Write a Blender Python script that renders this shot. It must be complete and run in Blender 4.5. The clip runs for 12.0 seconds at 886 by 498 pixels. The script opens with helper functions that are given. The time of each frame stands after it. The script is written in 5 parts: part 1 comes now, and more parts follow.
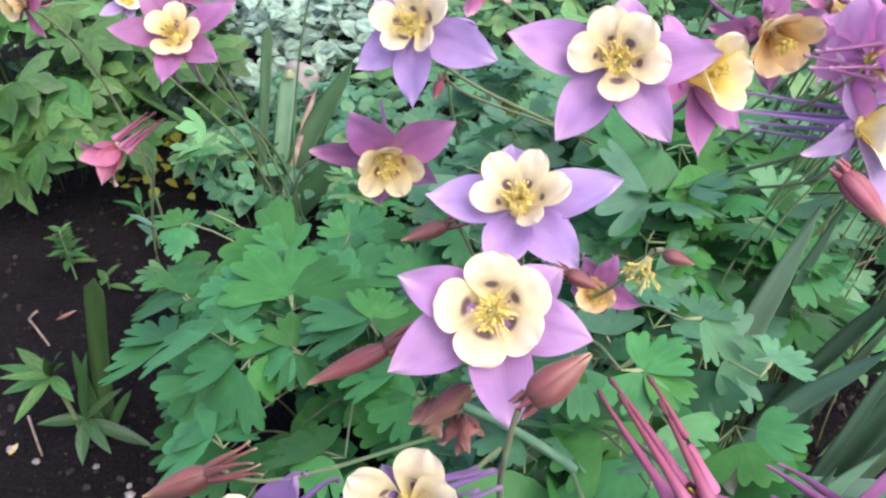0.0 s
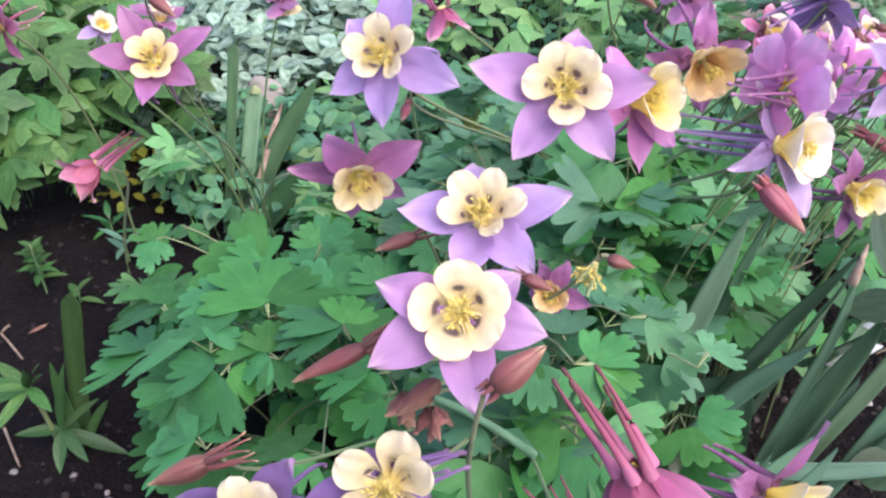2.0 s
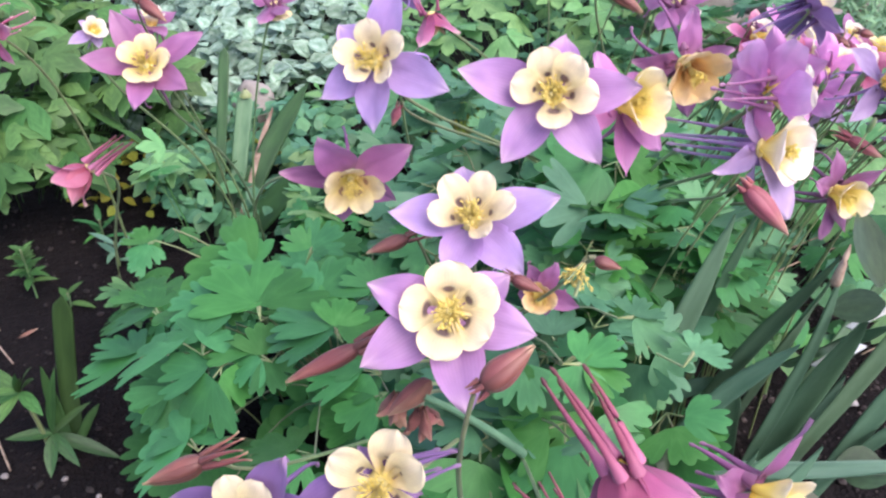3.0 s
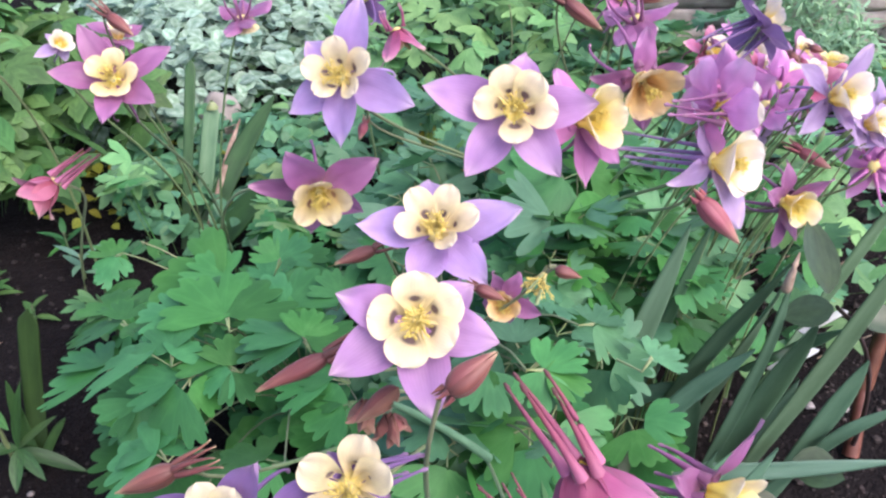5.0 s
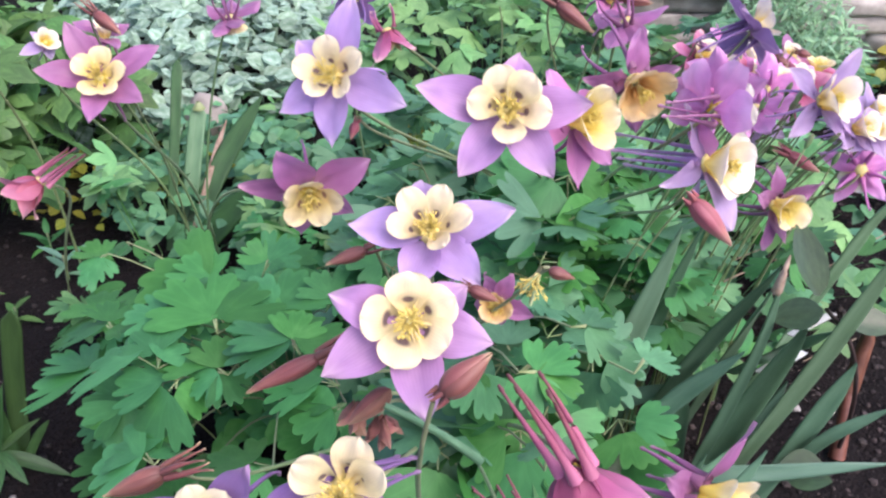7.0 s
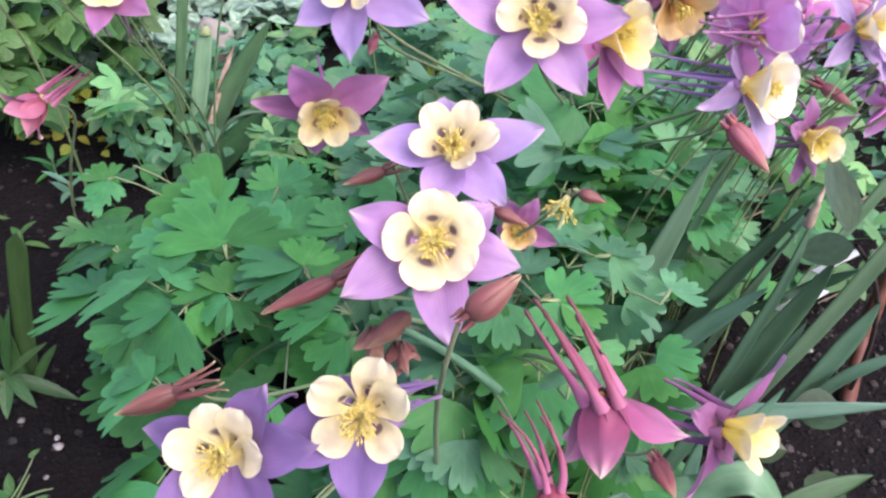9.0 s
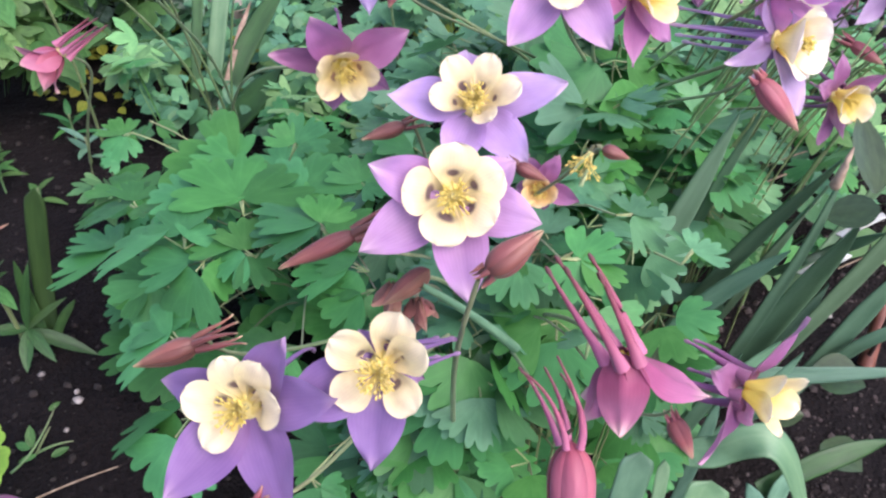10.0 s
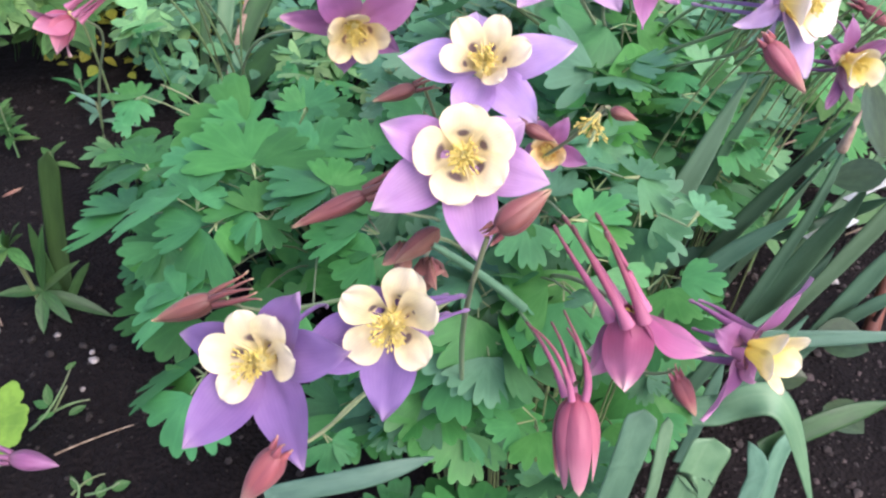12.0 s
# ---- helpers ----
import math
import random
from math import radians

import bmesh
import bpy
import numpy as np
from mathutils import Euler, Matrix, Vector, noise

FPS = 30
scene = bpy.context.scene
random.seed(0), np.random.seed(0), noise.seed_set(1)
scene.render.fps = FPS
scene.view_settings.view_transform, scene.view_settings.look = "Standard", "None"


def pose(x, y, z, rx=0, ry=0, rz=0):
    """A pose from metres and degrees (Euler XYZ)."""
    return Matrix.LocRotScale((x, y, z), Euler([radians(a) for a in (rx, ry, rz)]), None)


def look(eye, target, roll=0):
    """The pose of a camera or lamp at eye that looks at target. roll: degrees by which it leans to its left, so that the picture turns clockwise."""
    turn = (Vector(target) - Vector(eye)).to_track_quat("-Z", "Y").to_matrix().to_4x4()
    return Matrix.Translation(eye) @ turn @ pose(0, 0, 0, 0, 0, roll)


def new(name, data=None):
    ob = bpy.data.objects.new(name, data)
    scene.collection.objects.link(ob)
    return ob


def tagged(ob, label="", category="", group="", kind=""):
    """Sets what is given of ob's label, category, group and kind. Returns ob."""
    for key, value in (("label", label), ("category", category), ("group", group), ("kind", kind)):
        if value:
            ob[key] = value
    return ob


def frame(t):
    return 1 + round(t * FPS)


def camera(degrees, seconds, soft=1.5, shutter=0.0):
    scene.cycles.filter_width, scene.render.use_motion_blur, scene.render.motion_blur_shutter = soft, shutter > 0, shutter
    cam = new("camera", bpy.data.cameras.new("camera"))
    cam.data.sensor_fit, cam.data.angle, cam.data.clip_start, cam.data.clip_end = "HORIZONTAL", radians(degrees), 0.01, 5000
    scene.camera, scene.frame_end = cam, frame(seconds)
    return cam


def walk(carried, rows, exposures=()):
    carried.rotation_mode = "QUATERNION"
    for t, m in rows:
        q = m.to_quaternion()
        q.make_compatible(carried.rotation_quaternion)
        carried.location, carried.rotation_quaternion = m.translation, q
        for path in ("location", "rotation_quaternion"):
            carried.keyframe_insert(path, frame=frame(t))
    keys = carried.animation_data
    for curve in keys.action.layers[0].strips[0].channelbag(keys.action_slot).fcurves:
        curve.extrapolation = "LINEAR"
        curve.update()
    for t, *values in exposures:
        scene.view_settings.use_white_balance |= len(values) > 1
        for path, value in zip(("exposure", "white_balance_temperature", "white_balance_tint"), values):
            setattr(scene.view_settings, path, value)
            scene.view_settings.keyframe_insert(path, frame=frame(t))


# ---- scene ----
cam = camera(57.4, 12.0, soft=2.4)
PATH = [
    (0, (0.023, 0.004, 0.686), (-0.092, 1.641, -0.457), -1.8),
    (0.5, (0.022, -0.01, 0.697), (-0.074, 1.631, -0.442), -1.8),
    (1, (0.02, -0.019, 0.703), (-0.052, 1.626, -0.432), -1.4),
    (1.5, (0.019, -0.026, 0.707), (-0.036, 1.622, -0.425), -1.2),
    (2, (0.021, -0.032, 0.711), (0.0, 1.62, -0.416), -0.8),
    (2.5, (0.02, -0.036, 0.714), (0.019, 1.619, -0.409), -0.6),
    (3, (0.021, -0.038, 0.714), (0.024, 1.62, -0.406), -0.5),
    (4.8, (0.023, -0.05, 0.722), (0.089, 1.617, -0.381), 0.5),
    (5, (0.022, -0.049, 0.722), (0.104, 1.619, -0.377), 0.6),
    (5.5, (0.021, -0.05, 0.723), (0.123, 1.621, -0.371), 0.8),
    (6, (0.021, -0.049, 0.722), (0.129, 1.624, -0.367), 1.1),
    (6.5, (0.021, -0.049, 0.721), (0.135, 1.627, -0.365), 1.3),
    (7, (0.018, -0.047, 0.719), (0.137, 1.625, -0.373), 1.5),
    (7.2, (0.017, -0.046, 0.718), (0.137, 1.622, -0.38), 1.6),
    (9, (0.009, -0.037, 0.7), (0.118, 1.55, -0.512), 2.6),
    (9.5, (0.006, -0.035, 0.695), (0.093, 1.518, -0.563), 2.6),
    (10, (0.007, -0.035, 0.694), (0.08, 1.497, -0.591), 2.5),
    (10.5, (0.006, -0.035, 0.692), (0.071, 1.48, -0.611), 2.5),
    (11, (0.006, -0.037, 0.692), (0.065, 1.464, -0.629), 2.5),
    (11.5, (0.005, -0.04, 0.693), (0.062, 1.448, -0.642), 2.4),
    (12, (0.006, -0.044, 0.696), (0.06, 1.436, -0.648), 2.3),
]
walk(cam, [(t, look(eye, target, roll)) for t, eye, target, roll in PATH], [(0, 1.20, 6500, 26), (9.5, 1.22, 6500, 26), (12, 1.29, 6500, 26)])

# ---- world, sun, exposure ----
world = bpy.data.worlds.new("sky")
scene.world = world
world.use_nodes = True
wn = world.node_tree
sky = wn.nodes.new("ShaderNodeTexSky")
sky.sky_type, sky.sun_disc = "NISHITA", False
sky.sun_elevation, sky.sun_rotation = radians(50), radians(135)
sky.air_density, sky.dust_density, sky.ozone_density = 1.0, 2.4, 1.2
wn.links.new(sky.outputs[0], wn.nodes["Background"].inputs[0])
wn.nodes["Background"].inputs[1].default_value = 0.15

sun = new("sun", bpy.data.lights.new("sun", "SUN"))
sun.data.energy, sun.data.angle, sun.data.color = 1.75, radians(65), (1.0, 0.95, 0.88)
# soft light comes from high up, behind and right of the camera
sun.matrix_world = look((1.6, -1.1, 2.7), (0, 0.5, 0))


# ---- materials ----
def nodes_of(name):
    m = bpy.data.materials.new(name)
    m.use_nodes = True
    nt = m.node_tree
    return m, nt, nt.nodes["Principled BSDF"]


def add(nt, kind, **values):
    n = nt.nodes.new(kind)
    for key, value in values.items():
        n.inputs[key].default_value = value
    return n


def ramp(nt, source, stops):
    r = nt.nodes.new("ShaderNodeValToRGB")
    r.color_ramp.interpolation = "EASE"
    while len(r.color_ramp.elements) < len(stops):
        r.color_ramp.elements.new(0.5)
    for e, (pos, col) in zip(r.color_ramp.elements, stops):
        e.position, e.color = pos, (*col, 1)
    nt.links.new(source, r.inputs[0])
    return r.outputs[0]


def scaled(c, k):
    return tuple(min(1.0, a * k) for a in c)


def thin(m, nt, bsdf, colour, amount):
    """Mixes in light that shines through a thin leaf or petal."""
    tr = nt.nodes.new("ShaderNodeBsdfTranslucent")
    mix = nt.nodes.new("ShaderNodeMixShader")
    mix.inputs[0].default_value = amount
    nt.links.new(colour, tr.inputs[0])
    nt.links.new(bsdf.outputs[0], mix.inputs[1])
    nt.links.new(tr.outputs[0], mix.inputs[2])
    nt.links.new(mix.outputs[0], nt.nodes["Material Output"].inputs[0])


def varied(nt, colour, hue=0.02, value=0.3, sat=0.15):
    """The same colour with a different hue and value for every object."""
    info = nt.nodes.new("ShaderNodeObjectInfo")
    geo = nt.nodes.new("ShaderNodeNewGeometry")
    both = nt.nodes.new("ShaderNodeMath")
    nt.links.new(info.outputs["Random"], both.inputs[0])
    nt.links.new(geo.outputs["Random Per Island"], both.inputs[1])
    one = nt.nodes.new("ShaderNodeMath")
    one.operation = "FRACT"
    nt.links.new(both.outputs[0], one.inputs[0])
    hsv = nt.nodes.new("ShaderNodeHueSaturation")
    for socket, lo, hi in ((0, 0.5 - hue, 0.5 + hue), (2, 1 - value, 1 + value)):
        r = add(nt, "ShaderNodeMapRange")
        r.inputs[3].default_value, r.inputs[4].default_value = lo, hi
        if socket == 0:
            w = nt.nodes.new("ShaderNodeMath")
            w.operation = "FRACT"
            k = nt.nodes.new("ShaderNodeMath")
            k.operation = "MULTIPLY"
            k.inputs[1].default_value = 7.31
            nt.links.new(one.outputs[0], k.inputs[0])
            nt.links.new(k.outputs[0], w.inputs[0])
            nt.links.new(w.outputs[0], r.inputs[0])
        else:
            nt.links.new(one.outputs[0], r.inputs[0])
        nt.links.new(r.outputs[0], hsv.inputs[socket])
    hsv.inputs[1].default_value = 1.0
    nt.links.new(colour, hsv.inputs[4])
    return hsv.outputs[0]


def uv_of(nt):
    c = nt.nodes.new("ShaderNodeTexCoord")
    s = nt.nodes.new("ShaderNodeSeparateXYZ")
    nt.links.new(c.outputs["UV"], s.inputs[0])
    return c, s


def mixed(nt, fac, a, b):
    m = nt.nodes.new("ShaderNodeMix")
    m.data_type = "RGBA"
    for socket, value in ((m.inputs[0], fac), (m.inputs[6], a), (m.inputs[7], b)):
        if hasattr(value, "is_output"):
            nt.links.new(value, socket)
        else:
            socket.default_value = value if isinstance(value, float) else (*value, 1)
    return m.outputs[2]


def bumped(nt, bsdf, height, strength, distance):
    b = add(nt, "ShaderNodeBump", Strength=strength, Distance=distance)
    nt.links.new(height, b.inputs["Height"])
    nt.links.new(b.outputs[0], bsdf.inputs["Normal"])


def petal_like(name, stops, vary=(0.012, 0.12), through_light=0.3, veins=26.0, rough=0.5, spot=None):
    """A petal or sepal: colours from its base to its tip, with fine veins along it and soft mottling."""
    m, nt, bsdf = nodes_of(name)
    c, s = uv_of(nt)
    col = ramp(nt, s.outputs[1], stops)
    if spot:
        # a round dark mark where the petal dips into its spur: own tint plus the hollow's shade, painted in
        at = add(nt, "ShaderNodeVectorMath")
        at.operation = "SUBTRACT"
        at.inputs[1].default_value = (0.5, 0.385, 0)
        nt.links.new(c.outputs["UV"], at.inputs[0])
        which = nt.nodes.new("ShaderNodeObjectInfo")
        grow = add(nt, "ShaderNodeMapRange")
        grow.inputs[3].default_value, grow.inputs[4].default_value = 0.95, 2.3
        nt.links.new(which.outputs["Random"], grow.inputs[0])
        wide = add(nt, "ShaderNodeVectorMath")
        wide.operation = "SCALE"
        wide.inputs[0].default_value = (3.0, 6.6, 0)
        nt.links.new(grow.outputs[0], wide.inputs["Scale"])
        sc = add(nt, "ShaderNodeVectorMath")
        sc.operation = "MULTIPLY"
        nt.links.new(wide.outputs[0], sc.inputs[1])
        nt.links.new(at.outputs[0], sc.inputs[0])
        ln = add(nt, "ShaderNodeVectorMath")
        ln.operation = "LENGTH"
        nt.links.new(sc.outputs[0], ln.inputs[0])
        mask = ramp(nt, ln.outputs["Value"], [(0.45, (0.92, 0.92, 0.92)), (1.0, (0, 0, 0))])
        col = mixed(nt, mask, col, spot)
    n = add(nt, "ShaderNodeTexNoise", Scale=2.2, Detail=4.0)
    nt.links.new(c.outputs["UV"], n.inputs[0])
    wave = add(nt, "ShaderNodeTexWave", Scale=veins / 6.0, Distortion=1.6, Detail=2.0)
    nt.links.new(c.outputs["UV"], wave.inputs[0])
    f = ramp(nt, n.outputs[0], [(0.3, (0.76, 0.72, 0.79)), (0.72, (1.0, 1.0, 1.0))])
    mul = nt.nodes.new("ShaderNodeMix")
    mul.data_type, mul.blend_type = "RGBA", "MULTIPLY"
    mul.inputs[0].default_value = 0.75
    nt.links.new(col, mul.inputs[6])
    nt.links.new(f, mul.inputs[7])
    vein = nt.nodes.new("ShaderNodeMix")
    vein.data_type, vein.blend_type = "RGBA", "MULTIPLY"
    vein.inputs[0].default_value = 0.05
    nt.links.new(mul.outputs[2], vein.inputs[6])
    nt.links.new(wave.outputs[0], vein.inputs[7])
    col = varied(nt, vein.outputs[2], vary[0], vary[1])
    nt.links.new(col, bsdf.inputs["Base Color"])
    bsdf.inputs["Roughness"].default_value = rough
    bsdf.inputs["Specular IOR Level"].default_value = 0.45
    bsdf.inputs["Sheen Weight"].default_value = 0.12
    bumped(nt, bsdf, n.outputs[0], 0.3, 0.002)
    thin(m, nt, bsdf, col, through_light)
    return m


def leaf_like(name, dark, light, vein=None, rough=0.5, hue=0.02, value=0.28, through_light=0.22, scale=4.5, vein_scale=2.9):
    """A leaf: two greens mottled at two scales, paler veins that run along it, gloss broken up."""
    m, nt, bsdf = nodes_of(name)
    c, s = uv_of(nt)
    n = add(nt, "ShaderNodeTexNoise", Scale=scale, Detail=5.0)
    nt.links.new(c.outputs["UV"], n.inputs[0])
    base = ramp(nt, n.outputs[0], [(0.25, dark), (0.75, light)])
    wave = add(nt, "ShaderNodeTexWave", Scale=vein_scale, Distortion=0.5, Detail=1.0)
    nt.links.new(c.outputs["UV"], wave.inputs[0])
    line = ramp(nt, wave.outputs[0], [(0.9, (0, 0, 0)), (1.0, (0.13, 0.13, 0.13))])
    base = mixed(nt, line, base, vein or scaled(light, 1.5))
    col = varied(nt, base, hue, value)
    nt.links.new(col, bsdf.inputs["Base Color"])
    fine = add(nt, "ShaderNodeTexNoise", Scale=scale * 7, Detail=3.0)
    nt.links.new(c.outputs["UV"], fine.inputs[0])
    r = add(nt, "ShaderNodeMapRange")
    r.inputs[3].default_value, r.inputs[4].default_value = rough - 0.1, rough + 0.15
    nt.links.new(fine.outputs[0], r.inputs[0])
    nt.links.new(r.outputs[0], bsdf.inputs["Roughness"])
    bsdf.inputs["Specular IOR Level"].default_value = 0.42
    bumped(nt, bsdf, n.outputs[0], 0.3, 0.0012)
    thin(m, nt, bsdf, col, through_light)
    return m


def solid(name, a, b, scale=40.0, rough=0.6, bump=0.3, depth=0.002, vary=(0.01, 0.2)):
    m, nt, bsdf = nodes_of(name)
    c = nt.nodes.new("ShaderNodeTexCoord")
    n = add(nt, "ShaderNodeTexNoise", Scale=scale, Detail=6.0, Roughness=0.6)
    nt.links.new(c.outputs["Object"], n.inputs[0])
    col = varied(nt, ramp(nt, n.outputs[0], [(0.3, a), (0.7, b)]), *vary)
    nt.links.new(col, bsdf.inputs["Base Color"])
    bsdf.inputs["Roughness"].default_value = rough
    bumped(nt, bsdf, n.outputs[0], bump, depth)
    return m


# throat purple, darkened further to paint in the shade of the hollow
SHADED_SPOT = (0.13, 0.075, 0.105)
CREAM = petal_like("cream_petal", [(0.0, (0.84, 0.72, 0.20)), (0.25, (0.84, 0.73, 0.36)), (0.5, (0.83, 0.74, 0.41)), (1.0, (0.84, 0.785, 0.53))], (0.006, 0.05), 0.3, spot=SHADED_SPOT)
WHITE = petal_like("white_petal", [(0.0, (0.85, 0.62, 0.05)), (0.3, (0.88, 0.71, 0.17)), (0.55, (0.90, 0.83, 0.55)), (1.0, (0.90, 0.87, 0.76))], (0.006, 0.05), 0.3)
YELLOW = petal_like("yellow_petal", [(0.0, (0.84, 0.62, 0.06)), (0.4, (0.90, 0.75, 0.16)), (0.75, (0.93, 0.84, 0.42)), (1.0, (0.93, 0.89, 0.64))], (0.006, 0.05), 0.35)
GOLD = petal_like("golden_petal", [(0.0, (0.52, 0.27, 0.06)), (0.3, (0.74, 0.46, 0.13)), (0.7, (0.87, 0.63, 0.25)), (1.0, (0.88, 0.71, 0.40))], (0.006, 0.05), 0.3)
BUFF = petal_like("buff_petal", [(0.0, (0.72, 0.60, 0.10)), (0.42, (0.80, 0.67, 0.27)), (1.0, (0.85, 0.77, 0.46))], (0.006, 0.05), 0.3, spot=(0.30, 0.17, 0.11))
LILAC = petal_like("lilac_sepal", [(0.0, (0.409, 0.246, 0.433)), (0.3, (0.491, 0.252, 0.526)), (0.7, (0.573, 0.322, 0.620)), (1.0, (0.702, 0.480, 0.655))], through_light=0.4, rough=0.4)
PALE_LILAC = petal_like("pale_lilac_sepal", [(0.0, (0.421, 0.292, 0.538)), (0.3, (0.491, 0.316, 0.643)), (0.7, (0.585, 0.398, 0.749)), (1.0, (0.725, 0.550, 0.772))], through_light=0.4, rough=0.4)
LAVENDER = petal_like("lavender_sepal", [(0.0, (0.448, 0.302, 0.560)), (0.4, (0.538, 0.381, 0.672)), (0.8, (0.638, 0.482, 0.739)), (1.0, (0.739, 0.605, 0.762))], through_light=0.5, rough=0.4)
ORCHID = petal_like("orchid_sepal", [(0.0, (0.540, 0.173, 0.421)), (0.5, (0.680, 0.270, 0.583)), (1.0, (0.778, 0.432, 0.713))], rough=0.4)
ROSE = petal_like("dusky_rose_sepal", [(0.0, (0.36, 0.07, 0.12)), (0.5, (0.44, 0.13, 0.20)), (0.85, (0.54, 0.22, 0.29)), (1.0, (0.62, 0.40, 0.36))], (0.02, 0.2), 0.2, 40.0)
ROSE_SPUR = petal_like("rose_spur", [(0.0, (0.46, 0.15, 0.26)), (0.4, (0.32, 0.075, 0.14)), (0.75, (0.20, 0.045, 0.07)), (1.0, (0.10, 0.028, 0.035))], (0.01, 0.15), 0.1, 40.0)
VIOLET = petal_like("violet_sepal", [(0.0, (0.22, 0.125, 0.29)), (0.4, (0.25, 0.145, 0.36)), (0.8, (0.29, 0.175, 0.40)), (1.0, (0.40, 0.27, 0.44))], rough=0.4)
MAUVE = petal_like("mauve_sepal", [(0.0, (0.33, 0.14, 0.24)), (0.4, (0.34, 0.125, 0.28)), (0.8, (0.41, 0.175, 0.35)), (1.0, (0.48, 0.26, 0.39))], rough=0.4)
MAGENTA = petal_like("magenta_sepal", [(0.0, (0.483, 0.149, 0.356)), (0.5, (0.621, 0.230, 0.506)), (1.0, (0.736, 0.368, 0.644))], rough=0.4)
PINK = petal_like("pink_sepal", [(0.0, (0.28, 0.055, 0.11)), (0.35, (0.41, 0.095, 0.20)), (0.75, (0.52, 0.18, 0.31)), (1.0, (0.72, 0.48, 0.48))], rough=0.4)
BUD_RED = petal_like("bud_red", [(0.0, (0.15, 0.055, 0.045)), (0.4, (0.21, 0.072, 0.060)), (0.8, (0.26, 0.11, 0.08)), (1.0, (0.46, 0.34, 0.19))], (0.012, 0.2), 0.1, 40.0)
BUD_PINK = petal_like("bud_pink", [(0.0, (0.33, 0.09, 0.10)), (0.5, (0.43, 0.125, 0.14)), (1.0, (0.60, 0.36, 0.26))], (0.012, 0.15), 0.15, 40.0)
WITHERED = petal_like("withered", [(0.0, (0.12, 0.05, 0.035)), (0.5, (0.28, 0.12, 0.09)), (1.0, (0.40, 0.24, 0.16))], (0.02, 0.3), 0.15, 50.0, 0.8)
STAMEN = petal_like("stamen_yellow", [(0.0, (0.88, 0.78, 0.30)), (0.7, (0.93, 0.80, 0.20)), (1.0, (0.93, 0.76, 0.12))], (0.005, 0.08), 0.25, 5.0, 0.65)
STEM = petal_like("stem", [(0.0, (0.14, 0.26, 0.09)), (0.6, (0.18, 0.29, 0.11)), (1.0, (0.22, 0.26, 0.13))], (0.03, 0.25), 0.05, 60.0)
PALE_STEM = petal_like("pale_stem", [(0.0, (0.20, 0.29, 0.10)), (1.0, (0.30, 0.40, 0.18))], (0.02, 0.2), 0.05, 60.0)
LEAF = leaf_like("columbine_leaf", (0.034, 0.180, 0.047), (0.056, 0.245, 0.064), rough=0.5, value=0.32, scale=2.2)
LEAF_BLUE = leaf_like("columbine_leaf_bluish", (0.062, 0.200, 0.094), (0.095, 0.270, 0.130), rough=0.5, scale=2.5)
LEAF_PALE = leaf_like("pale_leaf", (0.092, 0.245, 0.082), (0.160, 0.355, 0.128), scale=3.0)
LEAF_OLIVE = leaf_like("olive_leaf", (0.036, 0.112, 0.028), (0.082, 0.205, 0.054))
LEAF_YELLOW = leaf_like("yellow_leaf", (0.22, 0.26, 0.03), (0.40, 0.40, 0.05), hue=0.03)
IRIS = leaf_like("iris_blade", (0.068, 0.164, 0.100), (0.118, 0.248, 0.155), (0.15, 0.29, 0.185), 0.42, 0.02, 0.35, 0.12, 5.0, 1.6)
IRIS_PALE = leaf_like("iris_blade_pale", (0.125, 0.250, 0.145), (0.190, 0.345, 0.215), (0.24, 0.39, 0.25), 0.42, 0.02, 0.2, 0.15, 5.0, 1.6)
MALLOW = leaf_like("mallow_leaf", (0.10, 0.25, 0.03), (0.19, 0.40, 0.05), (0.25, 0.45, 0.08))
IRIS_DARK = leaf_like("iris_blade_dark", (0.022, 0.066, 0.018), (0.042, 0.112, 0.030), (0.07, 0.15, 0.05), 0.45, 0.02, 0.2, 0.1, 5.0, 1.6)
IRIS_MID = leaf_like("iris_blade_cut", (0.070, 0.170, 0.082), (0.125, 0.250, 0.125), (0.21, 0.33, 0.19), 0.45, 0.02, 0.2, 0.1, 5.0, 1.6)
ROSE_LEAF = leaf_like("rose_leaf", (0.028, 0.056, 0.026), (0.045, 0.085, 0.038), (0.08, 0.11, 0.06), 0.3, 0.02, 0.2, 0.1, 5.0, 2.0)
SILVER = leaf_like("silver_leaf", (0.11, 0.23, 0.14), (0.35, 0.49, 0.39), (0.20, 0.36, 0.24), 0.6, 0.02, 0.3, 0.15, 3.0, 0.6)
FERNY = leaf_like("ferny_leaf", (0.16, 0.34, 0.17), (0.26, 0.46, 0.27), None, 0.6, 0.02, 0.3, 0.2)
TWIG = solid("dry_twig", (0.16, 0.11, 0.07), (0.34, 0.27, 0.20), 80.0, 0.8)
RED_STEM = solid("red_brown_cane", (0.10, 0.035, 0.022), (0.17, 0.065, 0.04), 50.0, 0.55)
DARK_STEM = solid("dark_stem", (0.03, 0.02, 0.02), (0.06, 0.04, 0.035), 90.0, 0.5)
STONE = solid("grey_stone", (0.20, 0.185, 0.165), (0.40, 0.375, 0.34), 14.0, 0.85, 0.6, 0.006)
PEBBLE = solid("pebble", (0.15, 0.14, 0.13), (0.38, 0.36, 0.34), 60.0, 0.8)
LABEL = solid("white_plastic", (0.62, 0.66, 0.64), (0.72, 0.76, 0.74), 30.0, 0.4, 0.05)
MULCH = solid("dry_mulch", (0.020, 0.016, 0.015), (0.062, 0.048, 0.044), 90.0, 0.95, 0.8, 0.003, (0.02, 0.5))
CLOD = solid("soil_crumb", (0.010, 0.008, 0.007), (0.032, 0.027, 0.024), 120.0, 0.95, 0.8, 0.003, (0.01, 0.4))


